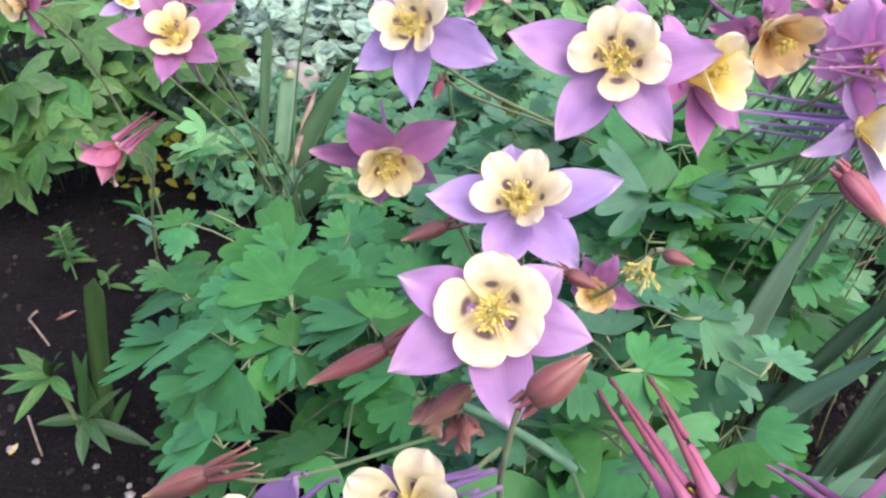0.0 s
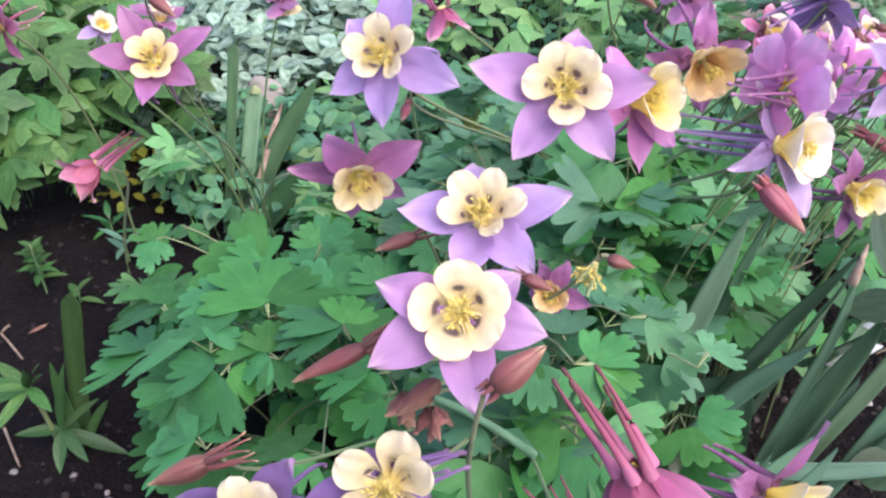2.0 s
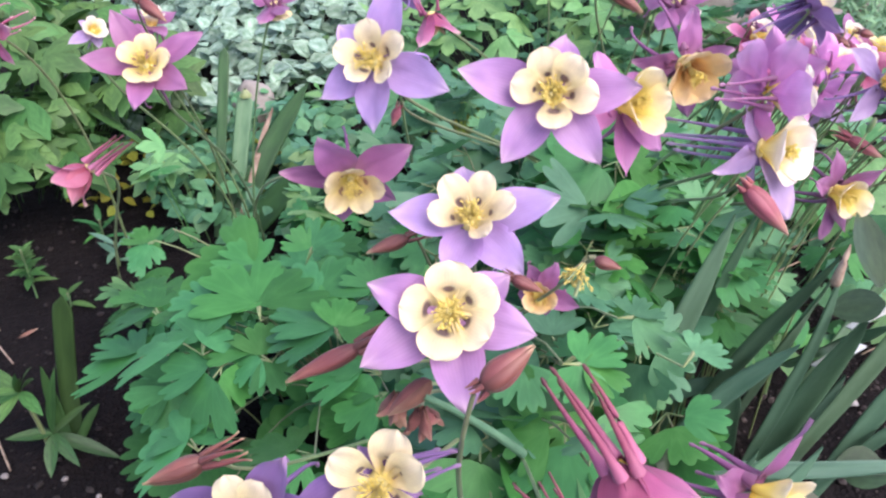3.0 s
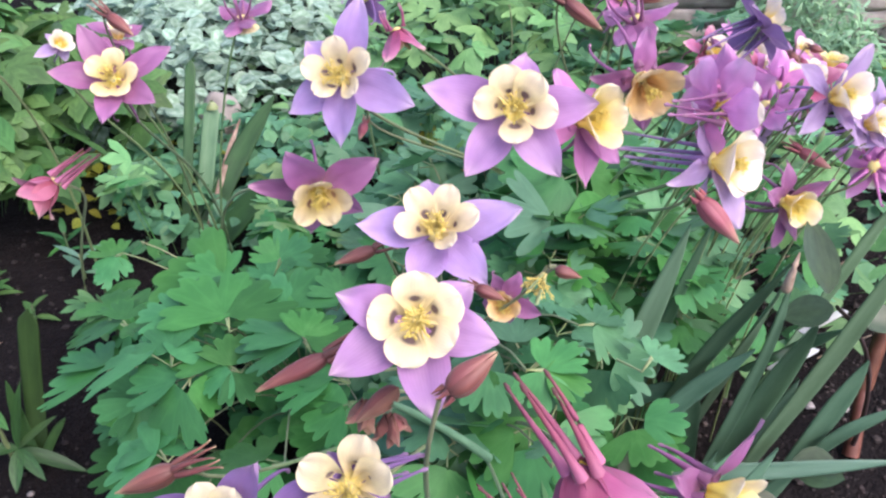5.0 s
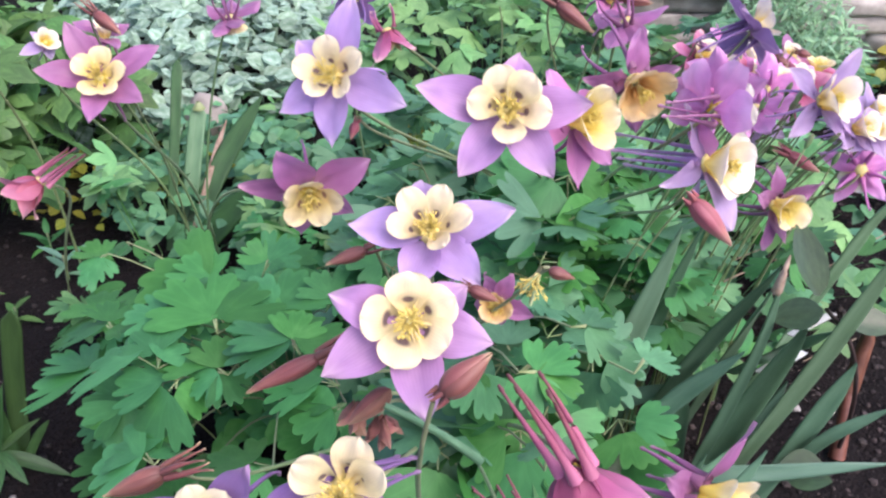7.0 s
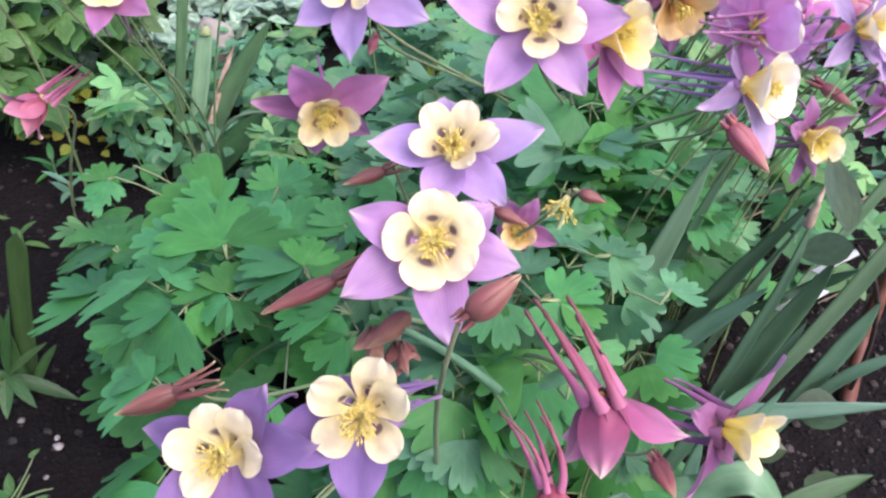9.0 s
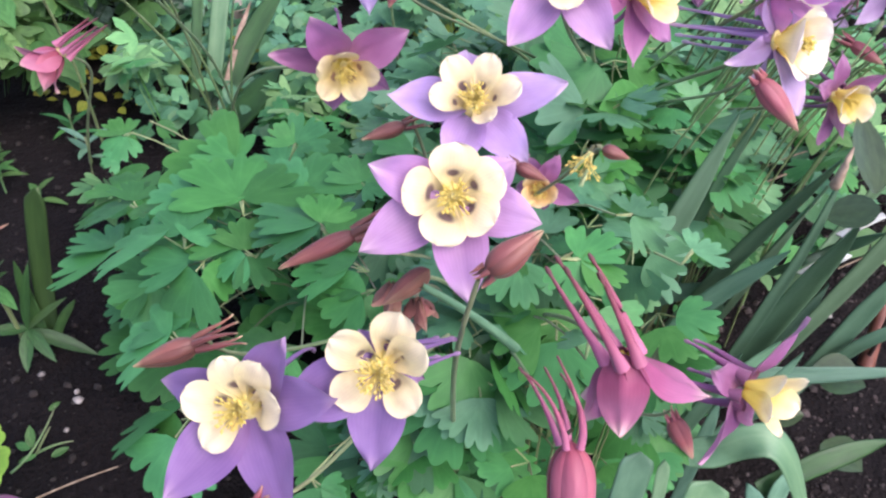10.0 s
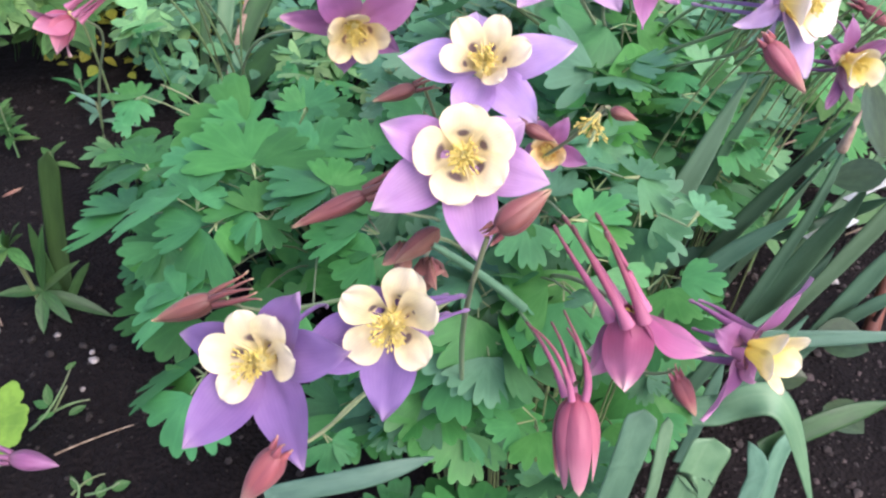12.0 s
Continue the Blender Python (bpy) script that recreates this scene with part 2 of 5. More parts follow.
def soil_material():
    m, nt, bsdf = nodes_of("dark_soil")
    c = nt.nodes.new("ShaderNodeTexCoord")
    big = add(nt, "ShaderNodeTexNoise", Scale=5.0, Detail=6.0)
    fine = add(nt, "ShaderNodeTexNoise", Scale=140.0, Detail=8.0, Roughness=0.7)
    crumbs = add(nt, "ShaderNodeTexVoronoi", Scale=190.0)
    for n in (big, fine, crumbs):
        nt.links.new(c.outputs["Object"], n.inputs[0])
    a = ramp(nt, fine.outputs[0], [(0.3, (0.006, 0.005, 0.005)), (0.62, (0.013, 0.011, 0.011)), (0.8, (0.036, 0.031, 0.029))])
    b = ramp(nt, big.outputs[0], [(0.35, (0.75, 0.75, 0.78)), (0.7, (1.25, 1.18, 1.12))])
    mul = nt.nodes.new("ShaderNodeMix")
    mul.data_type, mul.blend_type = "RGBA", "MULTIPLY"
    mul.inputs[0].default_value = 1.0
    nt.links.new(a, mul.inputs[6])
    nt.links.new(b, mul.inputs[7])
    nt.links.new(mul.outputs[2], bsdf.inputs["Base Color"])
    bsdf.inputs["Roughness"].default_value = 0.9
    bsdf.inputs["Specular IOR Level"].default_value = 0.12
    sm = nt.nodes.new("ShaderNodeMath")
    nt.links.new(fine.outputs[0], sm.inputs[0])
    nt.links.new(crumbs.outputs[0], sm.inputs[1])
    bumped(nt, bsdf, sm.outputs[0], 0.7, 0.006)
    return m


SOIL = soil_material()


# ---- mesh helpers ----
def as_mesh(name, bm, material, smooth=True):
    me = bpy.data.meshes.new(name)
    bm.to_mesh(me)
    bm.free()
    me.materials.append(material)
    if smooth:
        me.polygons.foreach_set("use_smooth", [True] * len(me.polygons))
    return me


def part(name, bm, material, parent, label=""):
    """Links a bmesh, or a mesh made before, as one object under a thing or a part."""
    me = bm if isinstance(bm, bpy.types.Mesh) else as_mesh(name, bm, material)
    ob = new(name, me)
    ob.parent = parent
    return tagged(ob, label)


def thing(name, place, label, category, group="", kind=""):
    ob = new(name)
    ob.empty_display_size = 0.01
    ob.location = place
    return tagged(ob, label, category, group, kind)


def sheet(bm, f, nu, nv, closed=False):
    """A surface f(u, v), u in -1..1 across and v in 0..1 along, with its UV map."""
    uv = bm.loops.layers.uv.verify()
    rows = [[bm.verts.new(f(2 * i / nu - 1, j / nv)) for i in range(nu + (0 if closed else 1))] for j in range(nv + 1)]
    for j in range(nv):
        for i in range(nu):
            k = (i + 1) % nu if closed else i + 1
            face = bm.faces.new((rows[j][i], rows[j][k], rows[j + 1][k], rows[j + 1][i]))
            for loop, (a, b) in zip(face.loops, ((i, j), (i + 1, j), (i + 1, j + 1), (i, j + 1))):
                loop[uv].uv = (a / nu, b / nv)
    return bm


def frame_along(d):
    d = d.normalized()
    side = d.cross(Vector((0, 0, 1)) if abs(d.z) < 0.95 else Vector((1, 0, 0))).normalized()
    return side, side.cross(d)


def tube(bm, line, radius, sides=6, steps=10):
    """A tube along line(v), radius(v) thick."""
    def f(u, v):
        p = line(v)
        d = line(min(1, v + 0.02)) - line(max(0, v - 0.02))
        a, b = frame_along(d)
        w = math.pi * (u + 1)
        return p + (a * math.cos(w) + b * math.sin(w)) * radius(v)
    return sheet(bm, f, sides, steps, True)


def arc(a, b, c, d=None):
    a, b, c = Vector(a), Vector(b), Vector(c)
    if d is None:
        return lambda v: a * (1 - v) ** 2 + b * 2 * v * (1 - v) + c * v * v
    d = Vector(d)
    return lambda v: a * (1 - v) ** 3 + b * 3 * v * (1 - v) ** 2 + c * 3 * v * v * (1 - v) + d * v ** 3


def basis(n):
    """Turn whose z is n and whose x is n's most upward side."""
    n = Vector(n).normalized()
    e1 = (Vector((0, 0, 1)) - n * n.z).normalized()
    return Matrix((e1, n.cross(e1), n)).transposed()


# ---- columbine flowers ----
def sepal_sheet(rng, length, width, lean, curl, dish=0.22, rounded=False):
    """A pointed sepal that leans away from the flower's axis and curls towards its tip."""
    bm = bmesh.new()
    wob, tw, off = rng.uniform(-0.6, 0.6), rng.uniform(-0.25, 0.25), rng.uniform(0, 9)
    a0 = radians(lean - curl / 2)

    def f(u, v):
        ang = a0 + radians(curl) * v
        mid = 0.5 * (a0 + ang)
        r, z = 0.003 + math.sin(mid) * v * length, -0.0074 + math.cos(mid) * v * length
        w = width * (3.3 * v ** 0.78 * (1 - v) + 0.10 * (1 - v) + 0.015)
        if rounded:
            w = width * (math.sqrt(max(0.0, 1 - (2 * v - 1.15) ** 2 / 1.33)) * min(1.0, 0.25 + 1.6 * v))
        side = u * w
        lift = dish * abs(u) ** 1.4 * w + 0.0014 * math.sin(6 * v + off) * u * abs(u) + tw * side * v
        lift += 0.0013 * noise.noise(Vector((u * 1.5, v * 4, off))) - 0.0006 * math.exp(-(u / 0.12) ** 2) * (1 - v)
        return (r - lift * math.cos(ang), side + 0.002 * wob * v * v, z + lift * math.sin(ang))
    return sheet(bm, f, 12, 18)


def petal_sheet(rng, length, width, lean, curl):
    """A rounded petal with a hollow throat near its base, where its spur begins."""
    bm = bmesh.new()
    off, tilt = rng.uniform(0, 9), rng.uniform(-0.12, 0.12)
    a0 = radians(lean - curl / 3)

    def f(u, v):
        ang = a0 + radians(curl) * v * v
        mid = a0 + radians(curl) * v * v / 3
        r, z = 0.0025 + math.sin(mid) * v * length, -0.004 + math.cos(mid) * v * length
        k = min(1.0, v / 0.66)
        w = width * (0.35 + 0.65 * k * k * (3 - 2 * k))
        if v > 0.60:
            w *= math.sqrt(max(0.0, 1 - ((v - 0.60) / 0.40) ** 2.2))
        side = u * w
        throat = 0.0055 * math.exp(-(max(0.0, v - 0.30) / 0.13) ** 2) * min(1.0, v / 0.15) * math.exp(-(u * 1.5) ** 2)
        lift = 0.26 * u * u * w * (1.1 - v) + tilt * side * v + 0.0011 * noise.noise(Vector((u * 1.3, v * 3, off)))
        lift += 0.0007 * math.sin(7 * u + off) * max(0.0, v - 0.6)
        return (r - lift * math.cos(ang), side, z + lift * math.sin(ang) - throat)
    return sheet(bm, f, 14, 18)


def spur_tube(rng, length, flare, hook, size=1.0, thick=0.0012, sway=Vector((0, 0, 0)), start=-0.0072):
    a = Vector((0.0085, 0, start)) * size
    side = rng.uniform(-0.1, 0.1) * length
    line = arc(a, a + Vector((flare * 0.5, 0, -0.35)) * length + sway * 0.3, a + Vector((flare * 1.15, side * 0.6 / length, -0.75)) * length + sway * 0.72, a + Vector((flare - hook, side / length, -1.0)) * length + sway)

    def radius(v):
        r = thick * (1 - v) ** 1.3 + 0.0006
        return size * (r + 0.0011 * math.exp(-(v / 0.12) ** 2) + (0.0007 * math.exp(-((v - 0.95) / 0.04) ** 2)))
    return tube(bmesh.new(), line, radius, 7, 16)


def stamen_brush(rng, length, count=34, cone=0.62, base=True):
    """Thin filaments that fan out of the throat, each with its anther."""
    bm = bmesh.new()
    for i in range(count):
        a, k = rng.uniform(0, 2 * math.pi), math.sqrt(rng.random()) * cone
        top = Vector((math.cos(a) * k, math.sin(a) * k, 1)).normalized() * length * rng.uniform(0.7, 1.12)
        foot = Vector((math.cos(a), math.sin(a), 0)) * 0.0014
        bow = Vector((rng.uniform(-1, 1), rng.uniform(-1, 1), 0)) * 0.0012
        line = arc(foot, foot + bow + Vector((0, 0, length * 0.5)), top)
        tube(bm, line, lambda v: 0.00021, 3, 4)
        d = (line(1) - line(0.8)).normalized() + Vector((rng.uniform(-.6, .6), rng.uniform(-.6, .6), 0))
        d.normalize()
        c = line(1)
        lo, hi = c - d * 0.0009, c + d * 0.0012
        tube(bm, arc(lo, c, hi), lambda v: 0.00012 + 0.00042 * math.sin(math.pi * min(1, max(0, v))), 5, 4)
    if base:
        for v in bmesh.ops.create_icosphere(bm, subdivisions=2, radius=0.0058)["verts"]:
            v.co = Vector((v.co.x, v.co.y, v.co.z * 0.35 - 0.0066))
    return bm


def stem_tube(start, n, root, thick=0.0011, back=0.07):
    """A flower stalk from behind the flower, bending down to the plant's root, in the flower's own place."""
    s, r = Vector(start), Vector(root)
    r = r + 0.05 * noise.noise_vector(s * 40.0)
    r.z = 0.0
    drop = r - s
    line = arc(r, r + Vector((0, 0, 0.55 * -drop.z)), s - n * back - Vector((0, 0, 0.06)), s - n * 0.004)
    return lambda bm: tube(bm, lambda v: line(v) - s, lambda v: thick * (1.7 - 0.7 * v), 7, 26)


def columbine(place, n, sepals, petals, sepal_mat, petal_mat, label, root, size=1.0, spread=84, open_=66, spur=0.036,
              flare=0.42, hook=0.12, curl=8, stamens=0.0118, cone=0.85, sepal_w=0.28, petal_w=0.45, brush=66, spur_mat=None, seed=0,
              spur_thick=0.0012, rounded=False, petal_curl=22, sway=(0, 0, 0)):
    """A flower that faces along n. Each sepal and petal: its turn about n, or that with its lean from n in degrees and its length in mm."""
    rng = random.Random(seed + 11)
    n = Vector(n).normalized()
    ob = thing("columbine_flower", place, label, "flower", "columbine flowers")
    turn = basis(n).to_4x4() @ Matrix.Scale(size, 4)
    drift = basis(n).transposed() @ Vector(sway)
    for one in sepals:
        a, lean, length, wide = (tuple(one) + (1.0,))[:4] if isinstance(one, tuple) else (one, spread + rng.uniform(-8, 8), 38.5 * rng.uniform(0.94, 1.06), 1.0)
        sh = sepal_sheet(rng, length * 0.001, sepal_w * wide * (0.020 + 0.0005 * length) * rng.uniform(0.94, 1.06), lean, curl + rng.uniform(-12, 12), 0.22, rounded)
        part("sepal", sh, sepal_mat, ob).matrix_basis = turn @ Matrix.Rotation(radians(a), 4, "Z")
    for one in petals:
        a, lean, length = one if isinstance(one, tuple) else (one, open_ + rng.uniform(-7, 7), 21.2 * rng.uniform(0.95, 1.05))
        p = part("petal", petal_sheet(rng, length * 0.001, petal_w * (0.011 + 0.00048 * length) * rng.uniform(0.96, 1.05), lean, petal_curl + rng.uniform(-10, 10)), petal_mat, ob)
        p.matrix_basis = turn @ Matrix.Rotation(radians(a), 4, "Z")
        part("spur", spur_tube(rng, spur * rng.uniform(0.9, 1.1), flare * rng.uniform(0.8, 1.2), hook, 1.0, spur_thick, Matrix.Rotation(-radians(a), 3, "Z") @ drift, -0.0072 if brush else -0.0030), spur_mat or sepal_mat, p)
    if brush:
        b = part("stamen_tuft", stamen_brush(rng, stamens, brush, cone), STAMEN, ob, "bright yellow stamens")
        b.matrix_basis = turn
    if root:
        bm = bmesh.new()
        stem_tube(place, n, root)(bm)
        part("stem", bm, STEM, ob)
    return ob


def bud(base, tip, mat, label, root, fat=0.16, spurs=0.6, seed=0, hooked=True, thick=0.0009, loose=False, sway=(0, 0, 0)):
    """A closed bud: five folded sepals that meet in a point, and short spurs behind."""
    rng = random.Random(seed + 5)
    base, tip = Vector(base), Vector(tip)
    n = (tip - base).normalized()
    length = (tip - base).length
    ob = thing("columbine_bud", base, label, "flower bud", "columbine buds")
    turn = basis(n).to_4x4()
    drift = basis(n).transposed() @ Vector(sway)
    for i in range(5):
        bm = bmesh.new()

        def f(u, v):
            r = fat * length * (math.sin(math.pi * min(1, v ** 0.75)) ** 0.8 * (1 - 0.35 * v) + 0.05 * (1 - v))
            a = u * radians(41)
            if loose:
                r = fat * length * (1 - math.exp(-6 * v)) * (1 - 0.45 * v * v)
                a *= math.sqrt(max(0.0, 1 - v ** 3))
            k = r * (0.86 + 0.22 * math.cos(a * 1.9))
            return (k * math.cos(a), k * math.sin(a) * 1.02, v * length)
        s = part("sepal", sheet(bm, f, 6, 14), mat, ob)
        s.matrix_basis = turn @ Matrix.Rotation(radians(72 * i + rng.uniform(-4, 4)), 4, "Z") @ Matrix.Rotation(radians(rng.uniform(-1.5, 1.5) * (3 if loose else 1)), 4, "Y") @ Matrix.Diagonal((1, 1, rng.uniform(0.88, 1.0) if loose else 1, 1))
        if spurs:
            k = length * spurs * rng.uniform(0.8, 1.2)
            a = Vector((fat * length * 0.45, 0, 0.05 * length))
            aside = Matrix.Rotation(-radians(72 * i + 36), 3, "Z") @ drift
            line = arc(a, a + Vector((0.12, 0, -0.4)) * k, a + Vector((0.1, rng.uniform(-.1, .1), -0.8)) * k + aside * 0.6, a + Vector((0.22 if hooked else 0.12, rng.uniform(-.2, .2), -1.0)) * k + aside)
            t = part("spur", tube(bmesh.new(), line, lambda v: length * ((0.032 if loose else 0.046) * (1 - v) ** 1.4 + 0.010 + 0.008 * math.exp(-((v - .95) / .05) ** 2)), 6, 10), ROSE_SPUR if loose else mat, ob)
            t.matrix_basis = turn @ Matrix.Rotation(radians(72 * i + 36), 4, "Z")
    if root:
        bm = bmesh.new()
        stem_tube(base, n, root, thick, 0.025)(bm)
        part("stem", bm, STEM, ob)
    return ob


ROOT_A, ROOT_B, ROOT_C, ROOT_D = (0.05, 0.58, 0.0), (0.26, 0.84, 0.0), (-0.26, 0.95, 0.0), (0.06, 0.50, 0.0)
LILAC_CREAM = "open columbine flower, lilac sepals round a cream corolla with dark throats"
MAUVE_BUFF = "columbine flower, dusky mauve sepals and buff yellow corolla"
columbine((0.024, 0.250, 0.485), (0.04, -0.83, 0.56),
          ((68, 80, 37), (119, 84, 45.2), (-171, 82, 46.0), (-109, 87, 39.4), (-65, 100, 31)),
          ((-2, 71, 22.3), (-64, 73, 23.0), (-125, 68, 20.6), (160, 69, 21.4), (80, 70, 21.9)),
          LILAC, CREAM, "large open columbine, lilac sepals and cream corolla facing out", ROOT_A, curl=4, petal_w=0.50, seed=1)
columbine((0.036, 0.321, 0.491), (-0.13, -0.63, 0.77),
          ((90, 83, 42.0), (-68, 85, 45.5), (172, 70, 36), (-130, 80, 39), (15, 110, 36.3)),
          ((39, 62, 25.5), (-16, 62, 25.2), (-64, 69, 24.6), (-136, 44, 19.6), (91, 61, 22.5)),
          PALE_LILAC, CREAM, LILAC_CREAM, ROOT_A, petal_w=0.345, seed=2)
columbine((0.079, 0.353, 0.546), (-0.11, -0.88, 0.47),
          ((77, 85, 48.6), (146, 87, 41.4), (-141, 85, 41.4), (-84, 86, 43.5), (-9, 117, 34.2)),
          ((17, 71, 23.0), (-35, 68, 22.3), (-92, 71, 22.7), (-172, 55, 19.6), (78, 69, 21.4)),
          LILAC, CREAM, LILAC_CREAM, ROOT_B, curl=4, seed=3)
columbine((-0.021, 0.439, 0.532), (-0.35, -0.77, 0.53),
          ((-5, 81, 49.7), (58, 98, 37.7), (131, 84, 39.9), (-170, 88, 41.3), (-99, 101, 46.8)),
          ((83, 54, 24.7), (11, 59, 24.9), (-50, 71, 24.4), (-118, 55, 21.4), (150, 46, 20.7)),
          PALE_LILAC, CREAM, "half-cupped columbine, lilac sepals and pale cream petals", ROOT_B, petal_w=0.38, seed=4)
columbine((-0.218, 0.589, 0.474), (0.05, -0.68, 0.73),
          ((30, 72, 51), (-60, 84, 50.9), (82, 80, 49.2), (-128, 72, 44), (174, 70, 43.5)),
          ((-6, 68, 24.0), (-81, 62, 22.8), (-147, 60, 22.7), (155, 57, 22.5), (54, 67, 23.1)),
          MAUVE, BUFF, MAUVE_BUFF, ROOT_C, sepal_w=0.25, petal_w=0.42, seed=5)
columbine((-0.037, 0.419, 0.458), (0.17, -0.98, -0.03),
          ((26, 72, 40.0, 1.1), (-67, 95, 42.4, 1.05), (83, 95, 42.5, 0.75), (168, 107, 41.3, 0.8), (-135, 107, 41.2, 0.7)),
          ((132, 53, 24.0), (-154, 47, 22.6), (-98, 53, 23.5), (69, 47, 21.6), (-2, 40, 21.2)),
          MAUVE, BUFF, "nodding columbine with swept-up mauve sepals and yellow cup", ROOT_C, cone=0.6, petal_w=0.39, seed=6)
columbine((0.129, 0.392, 0.523), (0.62, -0.69, 0.39),
          ((171, 90, 39, 1.1), (-150, 80, 37.8), (-79, 105, 33), (4, 104, 30), (87, 100, 34)),
          ((-46, 39, 26.8), (-101, 36, 26.0), (-168, 41, 27.1), (33, 36, 25.5), (113, 36, 25.5)),
          MAGENTA, YELLOW, "columbine facing sideways, pink sepals and yellow cup", ROOT_B, cone=0.4, seed=7)
columbine((0.165, 0.405, 0.538), (0.22, -0.95, -0.22),
          ((-92, 106, 36), (-167, 75, 33), (-179, 137, 30), (-1, 110, 28), (90, 105, 28)),
          ((165, 46, 21.6), (-142, 46, 21.9), (-59, 50, 23.6), (17, 48, 22.5), (91, 46, 22.0)),
          MAUVE, GOLD, "fading columbine with orange cup and mauve sepals", ROOT_B, cone=0.45, sepal_w=0.22, seed=8)
columbine((0.202, 0.356, 0.511), (0.72, -0.67, 0.19),
          ((-180, 66, 41), (-152, 120, 37.1, 0.8), (-74, 113, 30, 0.7), (11, 105, 37), (96, 112, 32, 0.7)),
          ((-56, 47, 23.4), (-91, 41, 26), (-133, 40, 26.3), (-172, 48, 22.8), (66, 45, 24.5)),
          LAVENDER, WHITE, "sideways columbine with long violet spurs and white cup", ROOT_B, petal_w=0.50, spur=0.060, flare=0.04, hook=0.0, cone=0.4, spur_thick=0.0010, seed=9)
columbine((0.200, 0.364, 0.541), (0.92, 0.35, -0.18),
          ((-57, 91, 27), (71, 89, 26), (-169, 72, 27), (-106, 95, 26), (7, 74, 26)),
          ((8, 40, 22), (94, 36, 22), (162, 30, 20.0), (-129, 30, 20.0), (-60, 30, 20.0)),
          ORCHID, WHITE, "columbine with broad rounded magenta sepals turned away", ROOT_B, sepal_w=0.34, curl=-24, spur=0.034, flare=-0.10, hook=0.0, rounded=True, brush=0, spur_mat=MAUVE, spur_thick=0.0007, seed=10)
columbine((0.316, 0.591, 0.515), (0.89, 0.21, 0.41),
          ((102, 84, 36.2), (-175, 80, 36.1), (-126, 117, 36.5), (28, 106, 35.4), (-49, 85, 36.0)),
          ((-14, 42, 25.4), (150, 33, 22.0), (41, 38, 19.3), (-144, 35, 22.0), (-79, 35, 22.0)),
          VIOLET, WHITE, "violet columbine with slender spurs trailing behind", ROOT_B, spur=0.052, flare=0.16, hook=0.0, brush=0, seed=11)
columbine((0.377, 0.561, 0.464), (0.57, -0.68, 0.46),
          ((-48, 60, 51), (112, 101, 46.5), (-173, 74, 48.6), (38, 95, 44), (-111, 100, 44)),
          ((-68, 34, 31), (-140, 38, 28.5), (161, 45, 27.1), (31, 50, 26.3), (96, 40, 26.5)),
          LAVENDER, WHITE, "pale lilac columbine with narrow sepals and yellow-white cup", ROOT_B, sepal_w=0.22, cone=0.4, seed=12)
columbine((0.318, 0.481, 0.409), (0.46, -0.89, 0.07),
          ((-58, 60, 37), (-169, 66, 33), (161, 78, 35), (58, 80, 31), (0, 100, 30)),
          ((-54, 40, 20.0), (-121, 32, 26), (-179, 38, 20.3), (24, 38, 20.0), (103, 38, 20.0)),
          MAUVE, YELLOW, "small dark magenta columbine with yellow cup", ROOT_B, sepal_w=0.22, cone=0.4, brush=30, seed=13)
columbine((0.448, 0.596, 0.381), (0.36, 0.83, -0.42), (58, -8, -78, -154, 132), (16, -48, -138, 163, 102), ORCHID, WHITE, "magenta columbine turned away, spurs spread out", ROOT_B, 0.95, flare=0.9, sepal_w=0.2, seed=14)
columbine((0.225, 0.646, 0.497), (0.37, 0.1, -0.92), (16, -63, -109, 141, 100), (-43, -80, 166, 117, 81), MAUVE, WHITE, "magenta columbine nodding away among others", ROOT_B, 0.95, seed=15)
columbine((-0.168, 0.893, 0.422), (0.08, 0.16, -0.98), (30, -32, -75, 169, 127), (-18, -53, -175, 144, 105), MAUVE, BUFF, "dusky mauve columbine hanging its head", ROOT_C, 1.0, spread=95, seed=16)
columbine((0.015, 0.612, 0.5), (0.29, -0.25, -0.92), (-56, -170, 137, 84, -3), (-61, 172, 129, 83, -32), PINK, BUFF, "small pink columbine nodding beside a lilac one", ROOT_B, 0.8, spread=42, open_=20, spur=0.022, flare=0.2, seed=17)
columbine((-0.315, 0.635, 0.35), (-0.74, -0.46, -0.49), (-34, 38, 110, 182, 254), (2, 74, 146, 218, 290), ROSE, BUFF, "pink nodding columbine with bunched straight spurs", (-0.44, 0.88, 0.0), 1.0, spread=34, open_=14, flare=-0.03, hook=0.0, spur=0.042, sepal_w=0.31, curl=48, brush=8, spur_mat=ROSE_SPUR, spur_thick=0.0016, seed=18)
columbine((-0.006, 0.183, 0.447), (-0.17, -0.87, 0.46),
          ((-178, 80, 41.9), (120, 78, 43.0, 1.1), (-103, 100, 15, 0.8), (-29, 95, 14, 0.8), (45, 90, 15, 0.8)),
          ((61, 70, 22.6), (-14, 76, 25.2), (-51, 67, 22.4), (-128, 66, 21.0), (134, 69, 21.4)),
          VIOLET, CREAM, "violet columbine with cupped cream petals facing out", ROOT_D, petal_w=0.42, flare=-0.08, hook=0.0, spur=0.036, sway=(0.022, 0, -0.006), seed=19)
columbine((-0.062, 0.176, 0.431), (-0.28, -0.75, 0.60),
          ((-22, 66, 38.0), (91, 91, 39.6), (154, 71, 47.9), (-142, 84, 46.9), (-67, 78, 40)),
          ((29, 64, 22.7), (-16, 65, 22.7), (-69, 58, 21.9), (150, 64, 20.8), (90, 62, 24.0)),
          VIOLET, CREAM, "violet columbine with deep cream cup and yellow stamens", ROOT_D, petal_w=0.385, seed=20)
